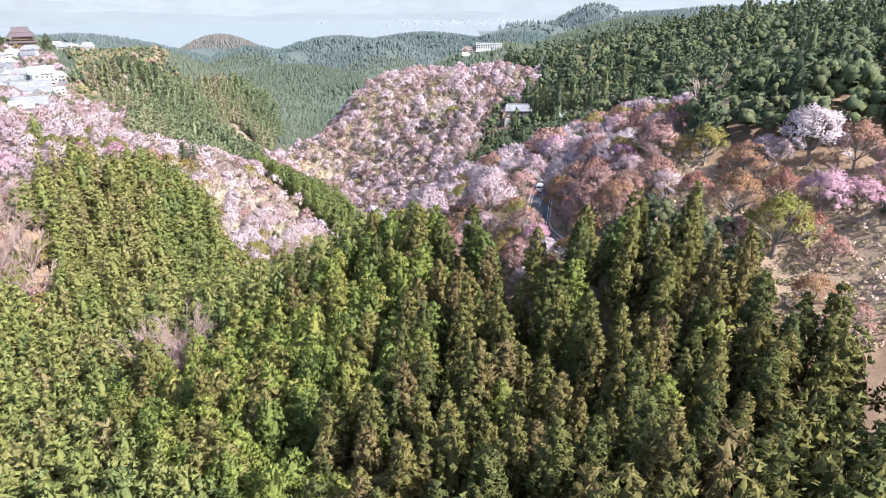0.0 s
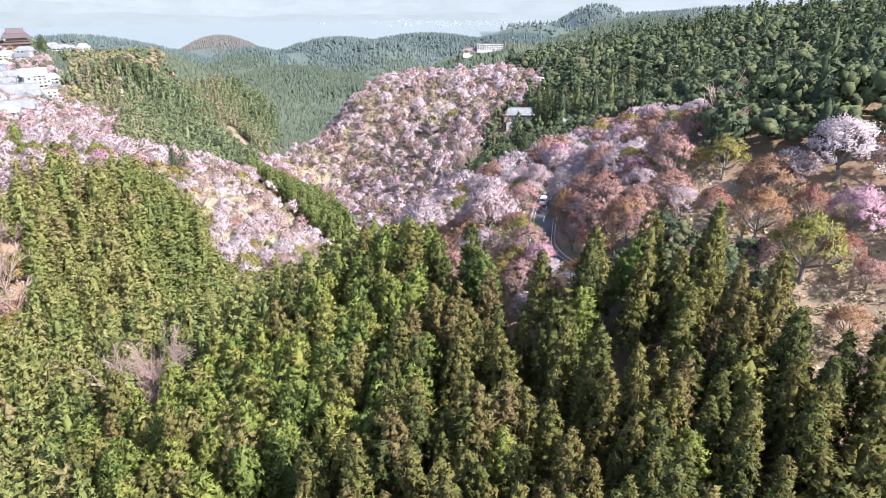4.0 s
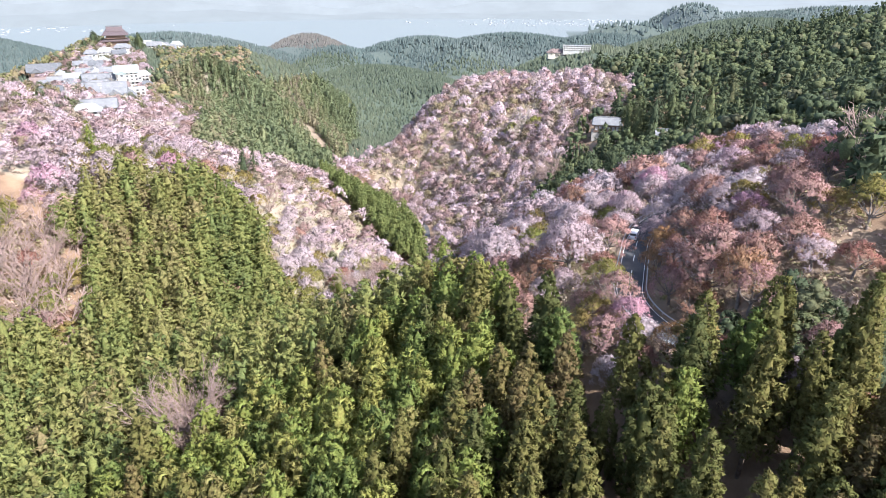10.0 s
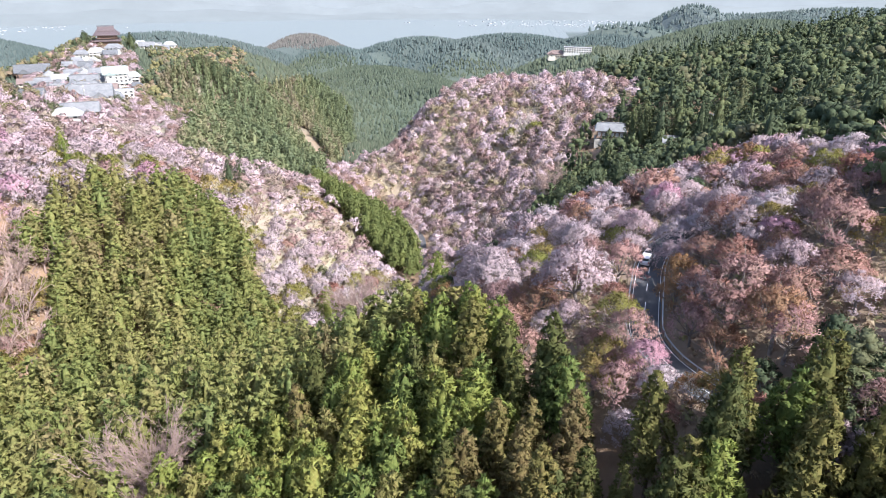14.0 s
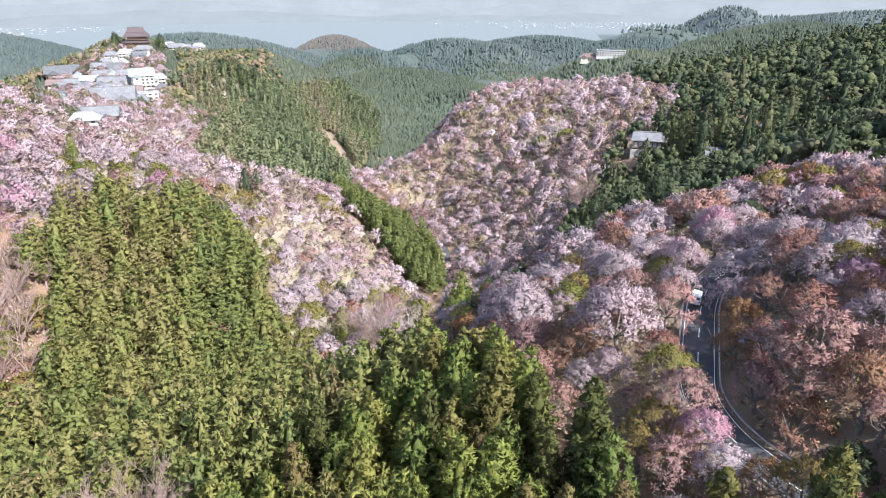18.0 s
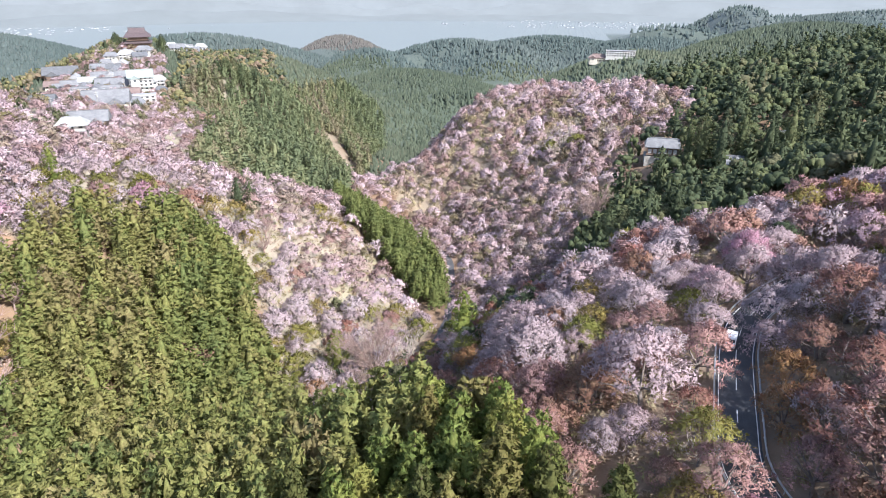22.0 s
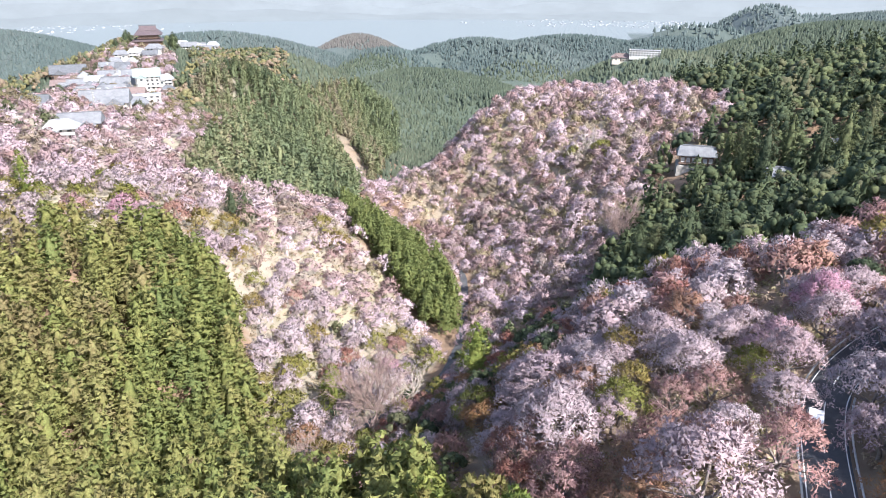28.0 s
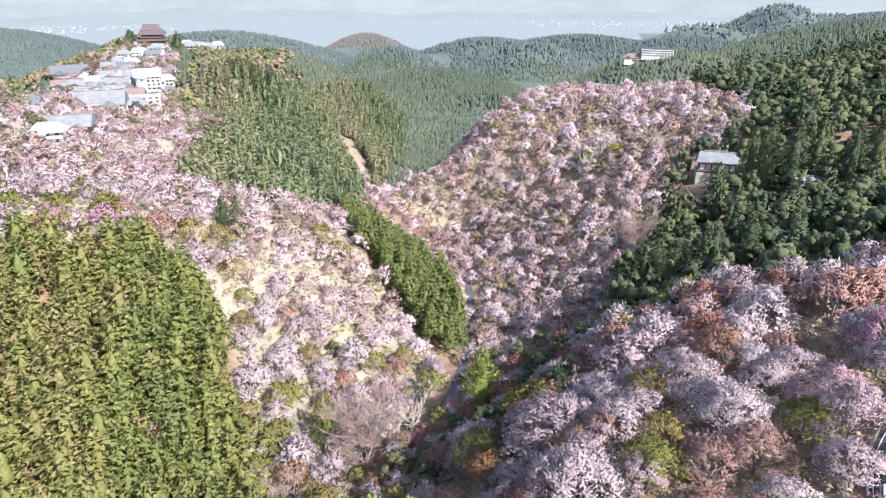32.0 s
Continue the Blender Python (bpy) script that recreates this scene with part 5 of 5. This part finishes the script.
def house(x, y, w, d, storeys, roof, wall, turn, label, name="house", flat=False, ridge=None):
    """A house on the slope: walls, roof, windows with frames, and a ridge cap."""
    e = new(name)
    z = land_at(x, y)
    e.location, e.rotation_euler = (x, y, z), (0, 0, radians(turn))
    tagged(e, label, "house", "village houses")
    h = 2.4 * storeys - 0.4
    part("wall", boxes((-w / 2, w / 2, -d / 2, d / 2, -3.5, h)), wall, e)
    r = rng_of(int(9000 + x * 3 + y * 7))
    if flat:
        part("roof", boxes((-w / 2 - 0.4, w / 2 + 0.4, -d / 2 - 0.4, d / 2 + 0.4, h, h + 0.35)), roof, e)
        part("parapet", boxes((-w / 2 - 0.4, w / 2 + 0.4, -d / 2 - 0.4, -d / 2 - 0.2, h + 0.35, h + 0.9), (-w / 2 - 0.4, -w / 2 - 0.2, -d / 2 - 0.2, d / 2 + 0.4, h + 0.35, h + 0.9)), wall, e)
    else:
        rise = d * 0.42
        g = ridge if ridge is not None else float(r.choice([0.55, 1.0, 1.0]))
        part("roof", hip(w, d, h + 0.2, rise, g), roof, e)
        q = (w / 2 + 0.8) * g
        part("ridge_cap", boxes((-q, q, -0.22, 0.22, h + 0.12 + rise, h + 0.42 + rise)), roof, e)
    if w >= 9 and not flat:
        # a wing with its own gable and a lean-to roof along the front
        s = float(r.choice([-1, 1])) * w * 0.24
        q, hw = w * 0.36, h - 0.5
        part("wing_wall", boxes((s - q / 2, s + q / 2, -d / 2 - 2.6, -d / 2 + 0.01, -3.5, hw)), wall, e)
        bm = hip(3.6 + d * 0.5, q, hw + 0.15, q * 0.4, 1.0, 0.7)
        bmesh.ops.rotate(bm, verts=bm.verts[:], cent=(0, 0, 0), matrix=Matrix.Rotation(radians(90), 3, "Z"))
        bmesh.ops.translate(bm, verts=bm.verts[:], vec=(s, -d / 2 - 0.7 + d * 0.25, 0))
        part("wing_roof", bm, roof, e)
        part("wing_window", boxes((s - 0.9, s + 0.9, -d / 2 - 2.66, -d / 2 - 2.59, hw - 1.9, hw - 0.6)), window_glass, e)
        part("porch_roof", boxes((-s * 2.0 - w * 0.05 if s > 0 else w * 0.06, -w * 0.06 if s > 0 else -s * 2.0 + w * 0.05, -d / 2 - 1.5, -d / 2 - 0.01, 2.15, 2.35)), roof, e)
    for s in range(storeys):
        n = max(2, int(w / 3.0))
        for k in range(n):
            cx = -w / 2 + (k + 0.5) * w / n
            o = part("window", boxes((cx - 0.75, cx + 0.75, -d / 2 - 0.05, -d / 2 + 0.02, s * 2.5 + 0.9, s * 2.5 + 2.2)), window_glass, e)
            y0, z0 = -d / 2 - 0.09, s * 2.5 + 0.9
            part("frame", boxes((cx - 0.83, cx + 0.83, y0, y0 + 0.035, z0 - 0.1, z0 - 0.005), (cx - 0.83, cx + 0.83, y0, y0 + 0.035, z0 + 1.305, z0 + 1.4), (cx - 0.04, cx + 0.04, y0, y0 + 0.035, z0, z0 + 1.3)), wall_wood, o)
        if s:
            part("ledge", boxes((-w / 2 - 0.25, w / 2 + 0.25, -d / 2 - 0.5, -d / 2 - 0.005, s * 2.5 - 0.1, s * 2.5 + 0.12)), wall, e)
        cy = 0.0
        part("window", boxes((w / 2 - 0.02, w / 2 + 0.05, cy - 0.7, cy + 0.7, s * 2.5 + 0.9, s * 2.5 + 2.2)), window_glass, e)
    return e


for _row in VILLAGE:
    house(*_row, flat="flat-roofed" in _row[-1])
house(-366, 728, 17, 11, 3, tile_pale, wall_white, 28, "long white building above the conifer wood", "long_building", True)
house(-350, 736, 17, 10, 3, tile_pale, wall_white, 28, "white block above the conifer wood", "long_building", True)
house(62, 895, 34, 12, 3, tile_grey, wall_white, -8, "long white building in far woods", "long_building", True)
house(36, 900, 22, 10, 2, tile_brown, wall_cream, -8, "far building with a reddish roof", "long_building")


def temple(x, y, turn):
    """The great hall: two tiers of dark timber under wide curved bark roofs."""
    e = new("temple_hall")
    e.location, e.rotation_euler, e.scale = (x, y, land_at(x, y) - 2), (0, 0, radians(turn)), (0.70, 0.70, 0.76)
    tagged(e, "great temple hall with two wide reddish-brown roofs and dark timber walls", "temple")
    part("stone_base", boxes((-18, 18, -18, 18, -4, 2)), concrete, e)
    part("lower_wall", boxes((-15, 15, -15, 15, 2, 9)), wall_wood, e)
    part("lower_roof", hip(30, 30, 9.5, 5.0, 0.62, 3.0, 0.7), tile_bark, e)
    part("upper_wall", boxes((-12.5, 12.5, -12.5, 12.5, 11.5, 17)), wall_wood, e)
    part("upper_roof", hip(27, 27, 17, 6.5, 0.66, 4.0, 0.8), tile_bark, e)
    part("gable_roof", hip(20, 13, 21.5, 5.5, 1.0, 0.8, 0.6), tile_bark, e)
    part("ridge_cap", boxes((-11, 11, -0.6, 0.6, 26.6, 28)), tile_dark, e)
    for k in range(7):
        part("pillar", boxes((-15.2 + k * 5.0, -14.6 + k * 5.0, -15.6, -15.0, 2, 9)), wall_wood, e)
    part("railing", boxes((-14.5, 14.5, -14.6, -14.3, 12.6, 13.4)), wall_wood, e)
    return e


temple(-421, 664, 32)


def pavilion(x, y, turn, w=17.0, d=8.0, name="temple_pavilion"):
    e = new(name)
    e.location, e.rotation_euler = (x, y, land_at(x, y)), (0, 0, radians(turn))
    tagged(e, "timber temple hall with pale grey tiled roof on cherry hill", "temple hall")
    part("stone_base", boxes((-w / 2 - 1, w / 2 + 1, -d / 2 - 1.5, d / 2 + 1, -4, 0.4)), concrete, e)
    part("wall", boxes((-w / 2, w / 2, -d / 2, d / 2, 0.4, 4.4)), wall_wood, e)
    part("roof", hip(w, d, 4.5, 3.0, 0.88, 1.3, 0.3), tile_grey, e)
    part("ridge_cap", boxes((-w * 0.46, w * 0.46, -0.3, 0.3, 7.3, 7.8)), tile_grey, e)
    part("veranda", boxes((-w / 2 - 0.6, w / 2 + 0.6, -d / 2 - 1.4, -d / 2 - 0.01, 1.0, 1.3)), wall_wood, e)
    n = int(w / 2)
    for k in range(n + 1):
        cx = -w / 2 + k * w / n
        part("post", boxes((cx - 0.1, cx + 0.1, -d / 2 - 1.35, -d / 2 - 1.15, 0.4, 4.3)), wall_wood, e)
    for k in range(n):
        cx = -w / 2 + (k + 0.5) * w / n
        part("paper_screen", boxes((cx - 0.7, cx + 0.7, -d / 2 - 0.04, -d / 2 + 0.01, 1.5, 3.4)), wall_white, e)
    return e


pavilion(42, 357, -4, 12.5, 7.0)
pavilion(63, 322, 5, 7.0, 6.0, "temple_gatehouse")
pavilion(88, 348, 10, 9.0, 7.0, "temple_gatehouse")

# ---- on the road ----
for _lo, _hi in ((-2.34, -2.22), (2.22, 2.34)):
    tagged(new("road_edge_line", mesh_of("road_edge_line", strip(ROAD_LINE, _lo, _hi, 0.106, ROAD_Z), line_paint)), "worn white edge line on the asphalt", "road marking", kind="structure")
for _k in range(2, len(ROAD_LINE) - 5, 5):
    tagged(new("road_centre_dash", mesh_of("road_centre_dash", strip(ROAD_LINE[_k:_k + 3], -0.07, 0.07, 0.106, ROAD_Z), line_paint)), "worn white centre dash on the asphalt", "road marking", kind="structure")
lane = tagged(new("lane", mesh_of("lane", strip(LANE_LINE, -1.3, 1.3, 0.3), asphalt)), "narrow grey lane along the valley floor", "road", kind="structure")


def guard_rail(line, offset, label):
    t = np.gradient(line, axis=0)
    t /= np.linalg.norm(t, axis=1, keepdims=True)
    p = line + np.stack([t[:, 1], -t[:, 0]], -1) * offset
    e = new("guard_rail")
    e.location = (p[0, 0], p[0, 1], ROAD_Z)
    tagged(e, label, "guard rail")
    q = np.c_[p - p[0], np.full(len(p), 0.72)]
    v, f = tube(q, np.full(len(q), 0.13), 6)
    o = new("beam", mesh_of("guard_beam", (v, f), grey_metal))
    o.parent = e
    post = mesh_of("guard_post", tube([(0, 0, -0.5), (0, 0, 0.75)], [0.06, 0.06], 6), grey_metal)
    for k in range(0, len(q), 2):
        o = new("post", post)
        o.parent, o.location = e, (q[k, 0], q[k, 1], 0)
    return e


guard_rail(ROAD_LINE[:-5], -2.9, "grey steel guard rail along the mountain road")
guard_rail(ROAD_LINE[6:-5], 2.9, "grey steel guard rail along the mountain road")


def van(x, y, turn):
    e = new("van")
    e.location, e.rotation_euler = (x, y, ROAD_Z + 0.1), (0, 0, radians(turn))
    tagged(e, "small white van driving away on the asphalt road", "car")
    bm = bmesh.new()
    prof = [(-2.1, 0.35), (-2.15, 0.95), (-1.95, 1.15), (-1.75, 1.80), (0.9, 1.85), (1.55, 1.15), (2.1, 0.98), (2.15, 0.40)]
    a, b = [bm.verts.new((-0.82, p[0], p[1])) for p in prof], [bm.verts.new((0.82, p[0], p[1])) for p in prof]
    bm.faces.new(a)
    bm.faces.new(b[::-1])
    for i in range(len(prof)):
        j = (i + 1) % len(prof)
        bm.faces.new((a[j], a[i], b[i], b[j]))
    bmesh.ops.bevel(bm, geom=bm.edges[:], offset=0.06, segments=2, affect="EDGES")
    part("body", bm, car_paint, e)
    part("rear_window", boxes((-0.66, 0.66, -1.93, -1.83, 1.22, 1.68)), window_glass, e)
    part("windscreen", boxes((-0.68, 0.68, 1.22, 1.40, 1.25, 1.66)), window_glass, e)
    for s in (-1, 1):
        part("side_window", boxes((s * 0.84 - 0.02, s * 0.84 + 0.02, -1.5, 0.8, 1.22, 1.66)), window_glass, e)
        part("tail_lamp", boxes((s * 0.68 - 0.1, s * 0.68 + 0.1, -2.2, -2.1, 0.85, 1.1)), red_glass, e)
        for yy in (-1.35, 1.4):
            w = part("wheel", boxes(), rubber, e)
            w.data = mesh_of("wheel", tube([(s * 0.62, yy, 0.32), (s * 0.86, yy, 0.32)], [0.32, 0.32], 14), rubber)
            rim = part("rim", boxes(), grey_metal, w)
            rim.data = mesh_of("rim", tube([(s * 0.84, yy, 0.32), (s * 0.875, yy, 0.32), (s * 0.88, yy, 0.32)], [0.20, 0.19, 0.01], 12), grey_metal)
    return e


van(26.3, 164, -18)

# the town on the plain
_r = rng_of(77)
_a, _d = _r.uniform(-0.95, 0.35, 1500), _r.uniform(3300, 4050, 1500)
_k = np.sin(_a * 7 + 1.0) + _r.normal(0, 0.5, 1500) > 0.55
_a, _d = _a[_k], _d[_k]
_x, _y = _d * np.sin(_a), _d * np.cos(_a)
_bm = boxes((-4, 4, -3, 3, -3, 2.5))
bmesh.ops.triangulate(_bm, faces=_bm.faces[:])
_bm.verts.index_update()
_v = np.array([v.co[:] for v in _bm.verts])
_f = np.array([[v.index for v in f.verts] for f in _bm.faces])
_shape, _t = many([(_v, _f)], np.stack([_x, _y, land(_x, _y)], -1), _r.uniform(0, 3, len(_x)), np.stack([_r.uniform(0.7, 1.9, len(_x)), _r.uniform(0.6, 1.4, len(_x))], -1), np.zeros(len(_x), int), _r.uniform(0, 1, len(_x)))
tagged(new("far_town", mesh_of("far_town", _shape, far_walls)), "pale houses of a far town on the plain", "town", kind="stuff")


# ---- poles in the village ----
def utility_pole(x, y, turn):
    e = new("utility_pole")
    e.location, e.rotation_euler = (x, y, land_at(x, y)), (0, 0, radians(turn))
    tagged(e, "grey concrete utility pole with crossarms beside village houses", "utility pole", "poles in the village")
    me = mesh_of("pole", tube([(0, 0, -1), (0, 0, 11.5)], [0.19, 0.12], 8), concrete)
    new("pole", me).parent = e
    for z in (9.8, 10.8):
        part("crossarm", boxes((-0.9, 0.9, -0.06, 0.06, z, z + 0.12)), grey_metal, e)
    part("transformer", boxes((0.18, 0.62, -0.22, 0.22, 8.4, 9.2)), grey_metal, e)
    return e


for _x1, _y1, _a in ((-214, 307, 30), (-228, 352, 40), (-262, 400, 30), (-284, 446, 20), (-318, 494, 30), (-352, 524, 35), (-388, 560, 30)):
    utility_pole(_x1, _y1, _a)
